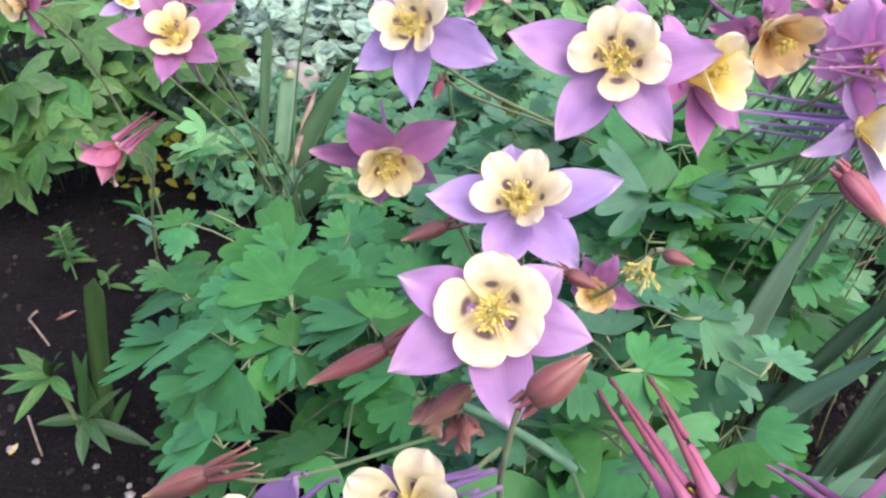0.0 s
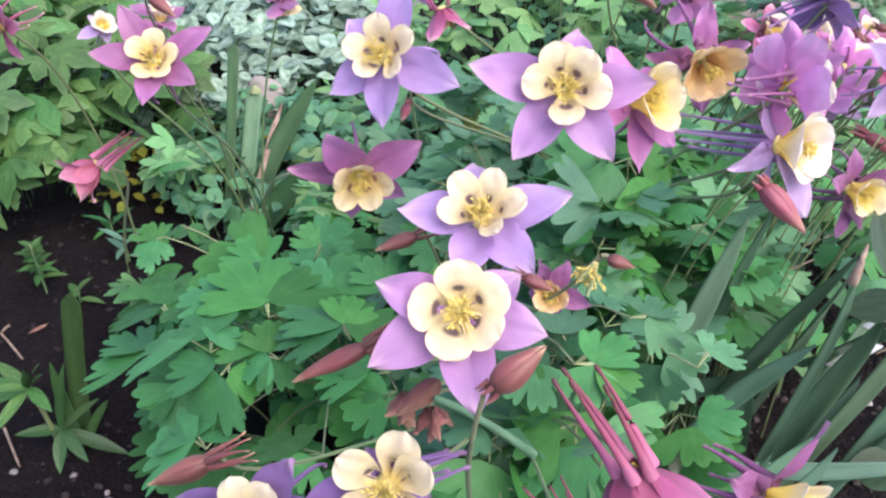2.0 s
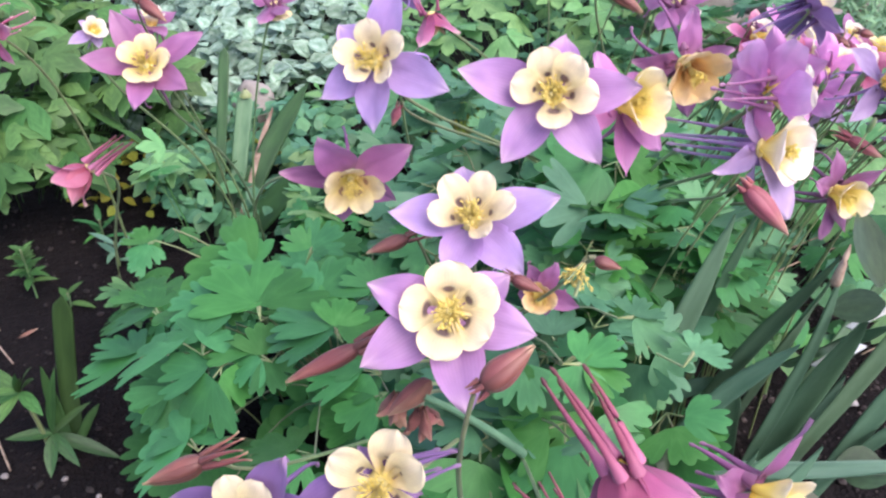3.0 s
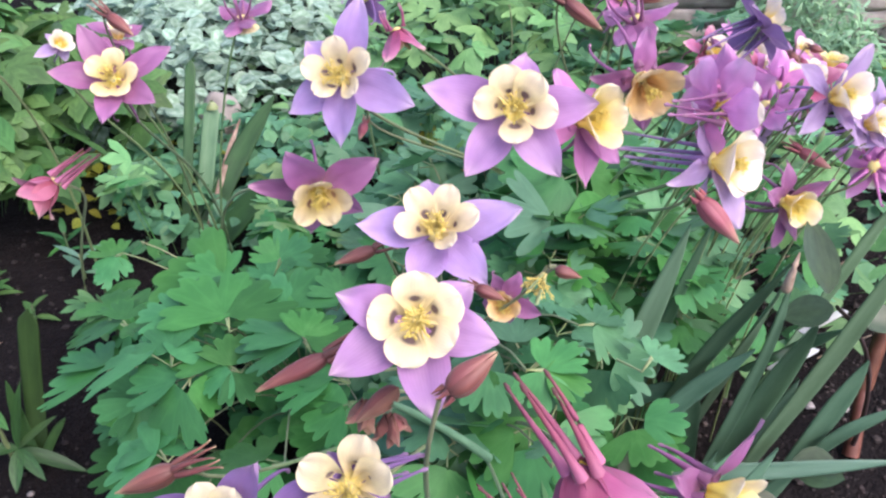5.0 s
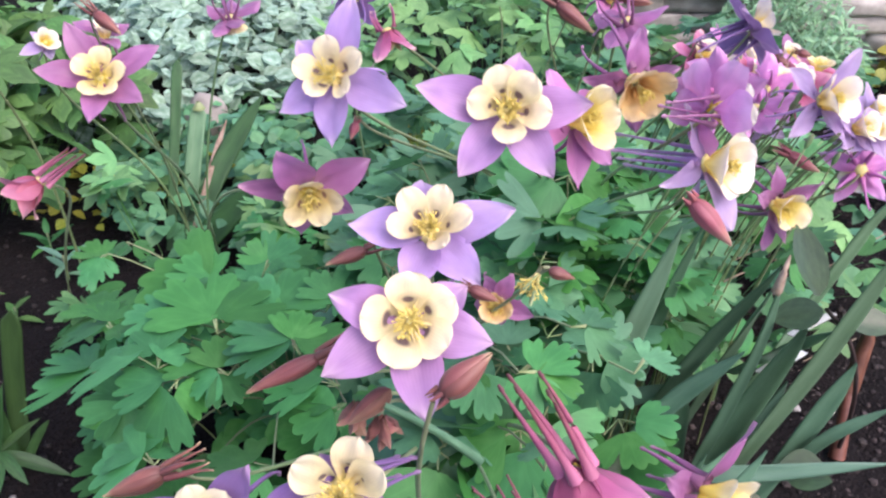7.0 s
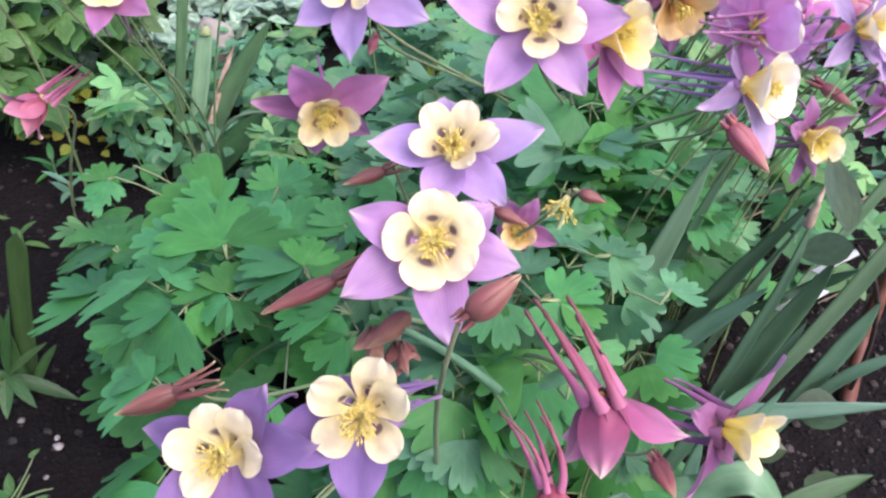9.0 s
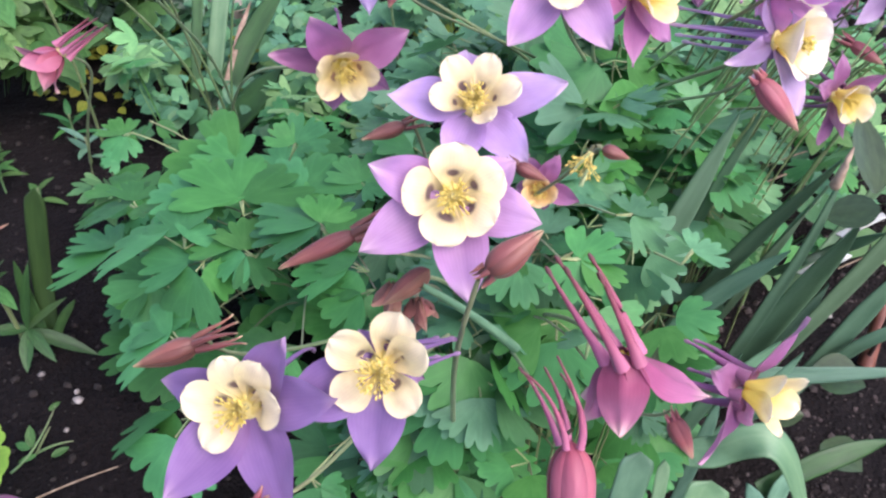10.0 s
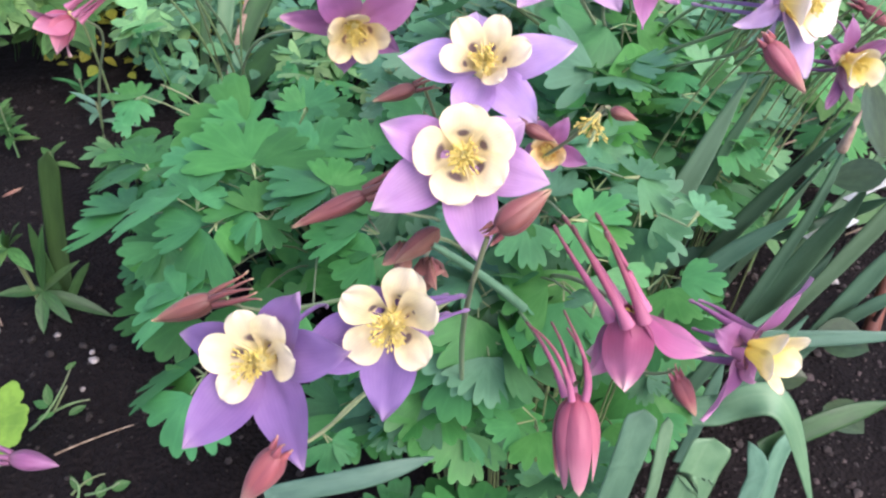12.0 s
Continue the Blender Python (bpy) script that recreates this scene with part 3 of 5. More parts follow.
columbine((0.104, 0.211, 0.420), (0.20, -0.36, -0.91),
          ((-48, 52, 42, 1.15), (50, 44, 37, 1.1), (160, 40, 38), (-122, 40, 37, 1.1), (105, 38, 37)),
          ((-11, 18, 19.0), (47, 19, 19.3), (123, 16, 18.0), (-162, 16, 18.0), (-86, 16, 18.0)),
          PINK, WHITE, "half-open rose pink columbine nodding, spurs pointing up", ROOT_D, curl=26, flare=0.07, hook=0.0, spur=0.048, spur_thick=0.0021, spur_mat=ROSE_SPUR, sepal_w=0.27, brush=0, sway=(-0.018, 0, 0), seed=21)
bud((0.068, 0.153, 0.442), (0.069, 0.13, 0.409), ROSE, "closed rose pink columbine hanging straight down, spurs up", ROOT_D, 0.25, 0.85, 22, False, loose=True, sway=(-0.012, 0, 0))
columbine((0.187, 0.240, 0.368), (0.73, -0.66, 0.20),
          ((-46, 66, 48, 0.75), (133, 96, 44, 1.15), (-115, 110, 22, 0.9), (43, 110, 24, 0.9), (-171, 75, 26, 1.1)),
          ((-67, 29, 30), (-133, 26, 28), (152, 33, 28), (6, 34, 24.0), (79, 34, 24.0)),
          MAUVE, YELLOW, "magenta columbine facing sideways with small yellow cup", ROOT_D, spur=0.038, spur_thick=0.0026, flare=0.20, hook=0.0, brush=0, petal_w=0.36, spur_mat=MAUVE, seed=23)
columbine((0.078, 0.336, 0.429), (-0.21, -0.93, 0.29), ((-22, 75, 34), (-105, 84, 36), (33, 120, 26), (117, 120, 26), (-166, 110, 26)), (-24, 44, 132, -171, -105), MAUVE, GOLD, "spent columbine with orange cup behind a larger one", ROOT_A, 0.62, open_=38, sepal_w=0.24, seed=24)
for k, (where, sep, mat, lab) in enumerate((
        (((0.388, 0.751, 0.432), (0.64, -0.41, 0.64), (-30, 23, 117, 175, -114), (-63, -5, 66, 150, -157)), VIOLET, WHITE, "distant violet columbine with white cup"),
        (((0.42, 0.739, 0.417), (0.31, -0.36, 0.88), (-56, 49, 104, 162, -95), (-76, -18, 85, 124, -131)), ORCHID, WHITE, "distant magenta columbine with white cup"),
        (((0.344, 0.697, 0.437), (-0.25, -0.68, 0.69), (8, 77, 155, -139, -63), (-25, 41, 117, -172, -103)), MAGENTA, WHITE, "distant magenta columbine with white cup"),
        (((0.462, 0.625, 0.427), (0.54, -0.57, 0.62), (-48, 62, 99, -157, -99), (-81, 23, 81, 132, -118)), LAVENDER, WHITE, "distant pale lilac columbine"),
        (((0.376, 0.667, 0.43), (0.62, 0.71, -0.34), (-18, -85, -161, 128, 58), (19, -52, -122, 162, 95)), ORCHID, WHITE, "distant columbine turned away"),
        (((-0.296, 0.843, 0.427), (0.24, -0.13, 0.96), (-46, 16, 116, 153, -94), (-64, -27, 86, 134, -164)), MAUVE, WHITE, "columbine with white cup behind a mauve one"),
        (((-0.017, 0.753, 0.494), (0.29, 0.91, 0.29), (9, -75, -142, 151, 67), (38, -29, -113, -171, 105)), VIOLET, WHITE, "violet columbine turned away"),
        (((-0.412, 0.72, 0.455), (-0.54, -0.83, -0.13), (-39, 89, 121, -150, -72), (-59, 30, 108, 141, -91)), PINK, BUFF, "pink nodding columbine over pale leaves"),
        (((0.234, 0.742, 0.497), (0.24, -0.4, 0.88), (-38, 52, 120, 174, -85), (-60, -6, 95, 142, -128)), MAGENTA, WHITE, "magenta columbine high over the bed"),
        (((0.256, 0.495, 0.495), (0.57, 0.82, 0.04), (-14, -82, -160, 134, 58), (20, -46, -122, 166, 98)), MAGENTA, WHITE, "magenta columbine turned away"),
        (((0.341, 0.755, 0.434), (0.34, -0.54, 0.77), (-37, 59, 115, -172, -89), (-65, 8, 91, 143, -121)), PINK, WHITE, "distant pink and white columbine"),
        (((0.391, 0.804, 0.422), (0.66, -0.46, 0.6), (-28, 26, 120, 177, -109), (-60, -3, 71, 152, -154)), MAGENTA, WHITE, "distant magenta and white columbine"),
        (((0.374, 0.692, 0.432), (0.67, -0.27, 0.7), (-35, 10, 109, 167, -130), (-71, -13, 50, 145, -170)), PINK, WHITE, "distant pink and white columbine"),
        (((0.481, 0.845, 0.4), (0.34, -0.54, 0.77), (-40, 60, 113, -174, -90), (-67, 6, 90, 140, -120)), MAUVE, WHITE, "distant mauve and white columbine"),
        (((0.441, 0.734, 0.409), (-0.27, -0.44, 0.86), (14, 79, 166, -139, -52), (-14, 41, 128, -166, -101)), PINK, WHITE, "distant pink columbine with white cup"),
        (((0.338, 0.601, 0.436), (0.55, 0.24, -0.8), (-44, -97, 168, 111, 38), (-12, -69, -142, 136, 83)), ORCHID, WHITE, "distant magenta columbine in the back row"),
        (((0.488, 0.789, 0.407), (0.11, -0.05, 0.99), (-57, 13, 66, 168, -145), (-114, -12, 35, 123, -167)), PINK, YELLOW, "distant pink columbine with yellow cup"),
        (((0.42, 0.572, 0.434), (0.6, -0.6, 0.52), (-41, 64, 97, -146, -101), (-83, 34, 79, 139, -116)), LAVENDER, WHITE, "distant lilac columbine in the back row"))):
    columbine(*where, sep, mat, lab, (where[0][0] * 0.9, where[0][1] + 0.12, 0.0), 0.9, open_=42, brush=14, cone=0.6, seed=40 + k)
columbine((-0.308, 0.720, 0.458), (0.62, -0.50, 0.60), ((100, 84, 46, 0.8), (28, 90, 22), (172, 90, 24), (-44, 90, 20), (-116, 90, 20)), (0, 72, 144, -144, -72), LAVENDER, WHITE, "violet columbine with a small white cup and one long sepal", ROOT_C, 0.62, open_=50, spur=0.022, brush=6, cone=0.5, seed=71)
for k, (p, m) in enumerate((((0.373, 0.700, 0.431), MAGENTA), ((0.405, 0.700, 0.426), ORCHID), ((0.444, 0.740, 0.416), ORCHID), ((0.350, 0.620, 0.422), LAVENDER), ((0.439, 0.580, 0.429), LAVENDER))):
    columbine(p, (0.15 - 0.2 * (k % 2), -0.62, 0.76), [a + 20 * k for a in (36, 108, 180, 252, 324)], [a + 20 * k for a in (0, 72, 144, 216, 288)], m, WHITE, "white-cupped columbine in the crowded back row", (p[0] * 0.95, p[1] + 0.12, 0.0), 0.72, open_=58, spread=96, brush=14, cone=0.6, seed=80 + k)

bud((-0.02, 0.276, 0.443), (-0.06, 0.267, 0.426), BUD_RED, "brownish red columbine bud on a thin stalk", ROOT_A, 0.125, 0.5, 1)
bud((-0.087, 0.214, 0.429), (-0.117, 0.209, 0.419), BUD_RED, "long brownish red columbine bud", ROOT_D, 0.19, 0.6, 2)
bud((0.037, 0.213, 0.473), (0.06, 0.222, 0.489), BUD_RED, "plump red-brown columbine bud on a green stalk", (0.03, 0.34, 0.0), 0.25, 0.25, 3, False, 0.0012)
bud((0.002, 0.358, 0.455), (-0.023, 0.349, 0.45), BUD_RED, "small red columbine bud", ROOT_A, 0.18, 0.5, 4)
bud((-0.006, 0.445, 0.498), (-0.01, 0.439, 0.488), BUD_PINK, "short pink columbine bud", ROOT_B, 0.28, 0.4, 5)
bud((0.184, 0.34, 0.498), (0.207, 0.324, 0.476), BUD_PINK, "long dull red columbine bud hanging down", ROOT_B, 0.19, 0.15, 6, False)
bud((0.151, 0.608, 0.53), (0.182, 0.593, 0.509), BUD_RED, "red columbine bud on an arching stalk", ROOT_B, 0.17, 0.5, 7)
bud((-0.253, 0.704, 0.491), (-0.228, 0.691, 0.474), BUD_RED, "red columbine bud above a mauve flower", ROOT_C, 0.2, 0.6, 8)
bud((0.362, 0.575, 0.409), (0.391, 0.564, 0.395), BUD_PINK, "pinkish columbine bud on a thin stalk", ROOT_B, 0.17, 0.4, 9)
bud((0.096, 0.289, 0.486), (0.11, 0.286, 0.482), BUD_RED, "red columbine bud beside bare stamens", ROOT_A, 0.25, 0.0, 10)
bud((0.055, 0.286, 0.478), (0.071, 0.281, 0.472), BUD_RED, "red-brown columbine bud behind a flower", ROOT_A, 0.22, 0.3, 11)
bud((0.155, 0.253, 0.33), (0.168, 0.239, 0.31), BUD_PINK, "small dull pink columbine bud", ROOT_D, 0.24, 0.2, 12)
bud((-0.052, 0.154, 0.4), (-0.072, 0.145, 0.37), BUD_PINK, "pink columbine bud hanging below a violet flower", ROOT_D, 0.2, 0.2, 13)
bud((-0.325, 0.331, 0.12), (-0.282, 0.323, 0.12), MAUVE, "purplish columbine bud low over bare soil", (-0.50, 0.36, 0.0), 0.2, 0.9, 14)
bud((0.228, 0.691, 0.511), (0.258, 0.687, 0.506), BUD_RED, "dark red columbine bud at the back", ROOT_B, 0.2, 0.4, 15)


def spent_stalk(tip, root, mat, way=(-0.02, 0, -0.08), pod=True):
    """A bare stalk that ends in a small green pod."""
    t = Vector(tip)
    ob = thing("flower_stalk", root, "thin stalk of a spent columbine" + (" with a small pod" if pod else ", bare at its tip"), "stalk", "spent columbine stalks")
    r = Vector(root)
    line = arc(r, r + Vector((0, 0, t.z * 0.6)), t + Vector(way), t)
    part("stem", tube(bmesh.new(), lambda v: line(v) - r, lambda v: 0.0010 - 0.0003 * v, 6, 22), mat, ob)
    if pod:
        d = (line(1) - line(0.95)).normalized()
        part("pod", tube(bmesh.new(), lambda v: t + d * (0.013 * v) - r, lambda v: 0.0004 + 0.0022 * math.sin(math.pi * min(1, 0.1 + 0.85 * v)) ** 0.8, 7, 8), STEM, ob)


for k, p in enumerate(((0.352, 0.607, 0.445), (0.354, 0.589, 0.456), (0.353, 0.567, 0.458), (0.333, 0.584, 0.446), (0.321, 0.644, 0.446), (0.328, 0.701, 0.441), (0.355, 0.7, 0.443),
                       (0.351, 0.529, 0.436), (0.304, 0.524, 0.425), (0.395, 0.556, 0.407), (0.386, 0.596, 0.432))):
    spent_stalk(p, (p[0] * 0.95, p[1] + 0.06 + 0.03 * (k % 3), 0.0), (STEM, PALE_STEM)[k % 2])
for k, (p, q) in enumerate((((0.219, 0.420, 0.470), (0.195, 0.450, 0.410)), ((0.232, 0.430, 0.458), (0.211, 0.460, 0.407)), ((0.357, 0.580, 0.448), (0.340, 0.610, 0.370)),
                            ((0.387, 0.620, 0.436), (0.370, 0.650, 0.381)), ((0.383, 0.580, 0.441), (0.365, 0.610, 0.382)), ((0.382, 0.550, 0.431), (0.361, 0.580, 0.376)),
                            ((0.405, 0.550, 0.426), (0.378, 0.580, 0.392)), ((0.287, 0.470, 0.433), (0.264, 0.500, 0.399)), ((0.165, 0.620, 0.513), (0.155, 0.650, 0.462)), ((0.118, 0.700, 0.499), (0.139, 0.730, 0.427)))):
    spent_stalk(p, (q[0] - 0.03, q[1] + 0.05, 0.0), (STEM, PALE_STEM, STEM)[k % 3], Vector(q) - Vector(p), k % 3 == 2)
for k, (p, q) in enumerate((((0.368, 0.740, 0.434), (0.376, 0.730, 0.428)), ((0.385, 0.740, 0.426), (0.394, 0.730, 0.418)), ((0.370, 0.740, 0.444), (0.378, 0.728, 0.441)), ((0.415, 0.740, 0.436), (0.424, 0.730, 0.430)),
                            ((0.429, 0.740, 0.429), (0.436, 0.730, 0.422)), ((0.331, 0.740, 0.450), (0.340, 0.730, 0.446)), ((0.435, 0.740, 0.442), (0.446, 0.730, 0.441)))):
    bud(p, q, (BUD_RED, ROSE, MAUVE)[k % 3], "small closed columbine bud in the crowded back row", (p[0] * 0.95, p[1] + 0.1, 0.0), 0.3, 0.6, 60 + k)


def bare_stamens(place, n, label, root):
    """A flower that has shed its petals: pale drooping filaments and one slender young pod remain."""
    rng = random.Random(3)
    ob = thing("shed_columbine", place, label, "flower", "columbine flowers")
    turn = basis(n).to_4x4()
    part("stamen_tuft", stamen_brush(rng, 0.013, 46, 1.1, False), STAMEN, ob).matrix_basis = turn
    for i in range(4):
        line = arc((0.001, 0, 0), (0.002, 0, 0.006), (0.003 + 0.001 * i, 0.002, 0.012 + 0.002 * i))
        part("pod", tube(bmesh.new(), line, lambda v: 0.0010 * math.sin(math.pi * (0.15 + 0.75 * v)), 6, 8), PALE_STEM, ob).matrix_basis = turn @ Matrix.Rotation(radians(90 * i), 4, "Z")
    bm = bmesh.new()
    stem_tube(place, Vector(n).normalized(), root)(bm)
    part("stem", bm, STEM, ob)


bare_stamens((0.091, 0.288, 0.484), (-0.5, -0.6, -0.5), "shed columbine with bare yellow stamens and pods", ROOT_A)


def withered(place, n, label, seed):
    rng = random.Random(seed)
    ob = thing("withered_flower", place, label, "dead flower")
    turn = basis(n).to_4x4()
    for i in range(9):
        p = part("petal", sepal_sheet(rng, rng.uniform(0.011, 0.020), 0.0032, 10 + 26 * rng.random(), rng.uniform(-60, 90), 1.3), WITHERED, ob)
        p.matrix_basis = turn @ Matrix.Rotation(radians(40 * i + rng.uniform(-25, 25)), 4, "Z")
    bm = bmesh.new()
    stem_tube(place, Vector(n).normalized(), ROOT_D)(bm)
    part("stem", bm, STEM, ob)


withered((-0.004, 0.276, 0.4), (-0.2, -0.4, -0.8), "dried brown columbine flower hanging crumpled", 5)
withered((0.01, 0.275, 0.39), (0.1, -0.4, -0.8), "dried tan columbine flower hanging crumpled", 6)
bud((0.015, 0.264, 0.43), (-0.008, 0.259, 0.41), WITHERED, "withered pinkish brown columbine bud folded shut", None, 0.2, 0.0, 31)
bent = thing("bent_stalk", (0.068, 0.291, 0.345), "thick grey-green stalk bent over among the leaves", "stem")
part("stalk", tube(bmesh.new(), lambda v: arc((0.068, 0.291, 0.345), (0.040, 0.280, 0.385), (0.011, 0.258, 0.425))(v) - bent.location, lambda v: 0.0030 - 0.0012 * v, 8, 14), IRIS, bent)


# ---- ground ----
def ground_height(x, y):
    h = 0.012 * noise.noise(Vector((x * 3, y * 3, 0))) + 0.006 * noise.noise(Vector((x * 11, y * 11, 4)))
    return h + 0.0045 * noise.noise(Vector((x * 37, y * 37, 7))) + 0.0025 * noise.noise(Vector((x * 90, y * 90, 2)))


def ground():
    n = 230
    xs = [math.copysign(0.95 * abs(s) + 900 * abs(s) ** 14 + 0.9 * abs(s) ** 4, s) for s in (2 * i / n - 1 for i in range(n + 1))]
    me = bpy.data.meshes.new("ground")
    verts = [(x, y + 0.95, ground_height(x, y)) for y in xs for x in xs]
    faces = [(j * (n + 1) + i, j * (n + 1) + i + 1, (j + 1) * (n + 1) + i + 1, (j + 1) * (n + 1) + i) for j in range(n) for i in range(n)]
    me.from_pydata(verts, [], faces)
    me.polygons.foreach_set("use_smooth", [True] * len(me.polygons))
    me.materials.append(SOIL)
    tagged(new("ground", me), "dark bare garden soil, crumbly and slightly damp", "soil", kind="structure")


ground()


def crumbs(seed, count, left_share, mat, label, big):
    rng = random.Random(seed)
    verts, faces = [], []
    seed_bm = bmesh.new()
    bmesh.ops.create_icosphere(seed_bm, subdivisions=1, radius=1)
    sv = [v.co.copy() for v in seed_bm.verts]
    sf = [tuple(v.index for v in f.verts) for f in seed_bm.faces]
    seed_bm.free()
    for i in range(count):
        x, y = (rng.uniform(-0.85, -0.1), rng.uniform(0.25, 1.2)) if i % 5 < left_share else (rng.uniform(0.2, 1.0), rng.uniform(0.25, 1.2))
        r = 0.0012 + big * rng.random() ** 4
        b, o = len(verts), rng.uniform(0, 90)
        z = ground_height(x, y - 0.95) + r * 0.25
        for v in sv:
            k = r * (1 + 0.6 * noise.noise(v * 1.3 + Vector((o, 0, 0))))
            verts.append((x + v.x * k, y + v.y * k, z + v.z * k * 0.8))
        faces += [tuple(b + q for q in f) for f in sf]
    me = bpy.data.meshes.new("soil_crumbs")
    me.from_pydata(verts, [], faces)
    me.materials.append(mat)
    tagged(new("soil_crumbs", me), label, "soil", kind="stuff")


crumbs(8, 2600, 3, CLOD, "loose dark crumbs of soil on the bed", 0.0042)
crumbs(9, 5000, 0, MULCH, "dry brown crumbs and mulch under the iris leaves", 0.0045)


def stone(name, place, size, mat, label, seed, turn=0.0):
    rng = random.Random(seed)
    bm = bmesh.new()
    bmesh.ops.create_icosphere(bm, subdivisions=3, radius=1)
    o = rng.uniform(0, 40)
    for v in bm.verts:
        k = 1 + 0.28 * noise.noise(v.co * 1.1 + Vector((o, 0, 0))) + 0.08 * noise.noise(v.co * 3.7 + Vector((0, o, 0)))
        v.co = Vector((v.co.x * size[0] * k, v.co.y * size[1] * k, v.co.z * size[2] * k))
    ob = new(name, as_mesh(name, bm, mat))
    ob.location, ob.rotation_euler = place, (0, 0, turn)
    return tagged(ob, label, "stone")


for k, (p, r) in enumerate(((((-0.347, 0.528, 0.006)), 0.0055), (((-0.347, 0.49, 0.004)), 0.003), (((-0.505, 0.586, 0.004)), 0.005), (((-0.468, 0.57, 0.004)), 0.0045), (((-0.399, 0.565, 0.004)), 0.004),
                            (((-0.353, 0.541, 0.004)), 0.0035), (((0.518, 0.669, 0.006)), 0.0065), (((0.561, 0.661, 0.006)), 0.0055))):
    stone("pebble", p, (r, r * 0.8, r * 0.7), PEBBLE, "pale pebble lying on dark soil", 60 + k, k)
stone("field_stone", (-0.347, 1.437, 0.05), (0.045, 0.035, 0.06), STONE, "pale rounded stone among leaves", 70)


# ---- columbine leaves ----
def leaflet_mesh(seed, name="leaflet", lobes=3, notch=0.38, crenation=0.18, mat=None, pointed=0.0):
    """A fan-shaped leaflet 1 long: lobes cut in from the rim, each with rounded teeth; it lies in xy along +x, its stalk end at the origin."""
    rng = random.Random(seed)
    bm = bmesh.new()
    half, gap = 84 + rng.uniform(-8, 8), 54 + rng.uniform(-4, 4)
    off, cup = rng.uniform(0, 50), rng.uniform(-0.10, 0.16)

    def rim(a):
        d = math.degrees(a)
        r = 0.80 + 0.20 * math.cos(a * 0.9)
        cut = sum(math.exp(-abs((d - s * gap / 2) / 4.6) ** 1.3) for s in (-1, 1)) if lobes == 3 else 0
        tooth = abs(math.sin(math.pi * (d / (gap / 3.0) + 0.5 + 0.15 * noise.noise(Vector((d * 0.02, off + 4, 0))))))
        deep = 1 + 0.5 * noise.noise(Vector((d * 0.05, off + 9, 0)))
        r *= (1 - notch * cut) * (1 - crenation * deep * (1 - tooth ** 0.7))
        if pointed:
            r *= 1 + pointed * sum(max(0.0, 1 - abs(d - s * gap) / 14) for s in (-1, 0, 1))
        edge = (half - abs(d)) / 22
        return r * min(1.0, max(0.25, edge)) * (1 + 0.09 * noise.noise(Vector((d * 0.03, off, 0))))

    def f(u, v):
        a = u * radians(half)
        r = rim(a) * v
        x, y = r * math.cos(a), r * math.sin(a)
        fold = abs(math.sin(1.5 * a * 62 / gap))
        z = cup * r * r - 0.022 * fold * r + 0.07 * noise.noise(Vector((x * 1.6, y * 1.6, off))) * r - 0.05 * r ** 3
        return (x * 0.86 + 0.02, y, z)
    sheet(bm, f, 84, 5)
    bmesh.ops.remove_doubles(bm, verts=bm.verts, dist=1e-5)
    return as_mesh(name, bm, mat or LEAF)


LEAFLETS = {LEAF: [leaflet_mesh(k) for k in range(7)], LEAF_BLUE: [leaflet_mesh(20 + k, notch=0.42, crenation=0.20, mat=LEAF_BLUE) for k in range(6)],
            LEAF_PALE: [leaflet_mesh(40 + k, notch=0.55, crenation=0.05, mat=LEAF_PALE, pointed=0.3) for k in range(5)],
            LEAF_OLIVE: [leaflet_mesh(60 + k, notch=0.5, crenation=0.06, mat=LEAF_OLIVE, pointed=0.4) for k in range(4)]}


def lay(ob, base, tip, width, tilt):
    """Lays a leaflet from base to tip; tilt leans its face sideways."""
    b, t = Vector(base), Vector(tip)
    d = t - b
    length = d.length * 1.14
    d.normalize()
    side = Vector((0, 0, 1)).cross(d).normalized()
    side = Matrix.Rotation(tilt, 3, d) @ side
    up = d.cross(side)
    ob.matrix_basis = Matrix.Translation(b - ob.parent.location) @ (Matrix((d * length, side * length * width, up * length)).transposed()).to_4x4()


def leaf(joints, crown, mat, label, rng, group="columbine leaves", tilt=0.35):
    """A compound leaf: a stalk from the crown to where its leaflets meet; joints: (base, tip, width) for each leaflet."""
    centre = sum((Vector(j[0]) for j in joints), Vector()) / len(joints)
    away = sum((Vector(j[1]) - Vector(j[0]) for j in joints), Vector()).normalized()
    hub = centre - away * 0.012 - Vector((0, 0, 0.006))
    ob = thing("columbine_leaf", crown, label, "leaf", group)
    c = Vector(crown)
    bm = bmesh.new()
    line = arc(c, c + (hub - c) * 0.35 + Vector((0, 0, (hub - c).z * 0.5)), hub)
    tube(bm, lambda v: line(v) - c, lambda v: 0.0011 - 0.0004 * v, 5, 10)
    for b, t, w in joints:
        tube(bm, lambda v, b=Vector(b): hub + (b - hub) * v - c, lambda v: 0.0007, 4, 2)
    part("stalk", bm, PALE_STEM if rng.random() < 0.45 else STEM, ob)
    for b, t, w in joints:
        lf = part("leaflet", rng.choice(LEAFLETS[mat]), None, ob)
        lay(lf, b, t, w, rng.uniform(-tilt, tilt))
    return ob


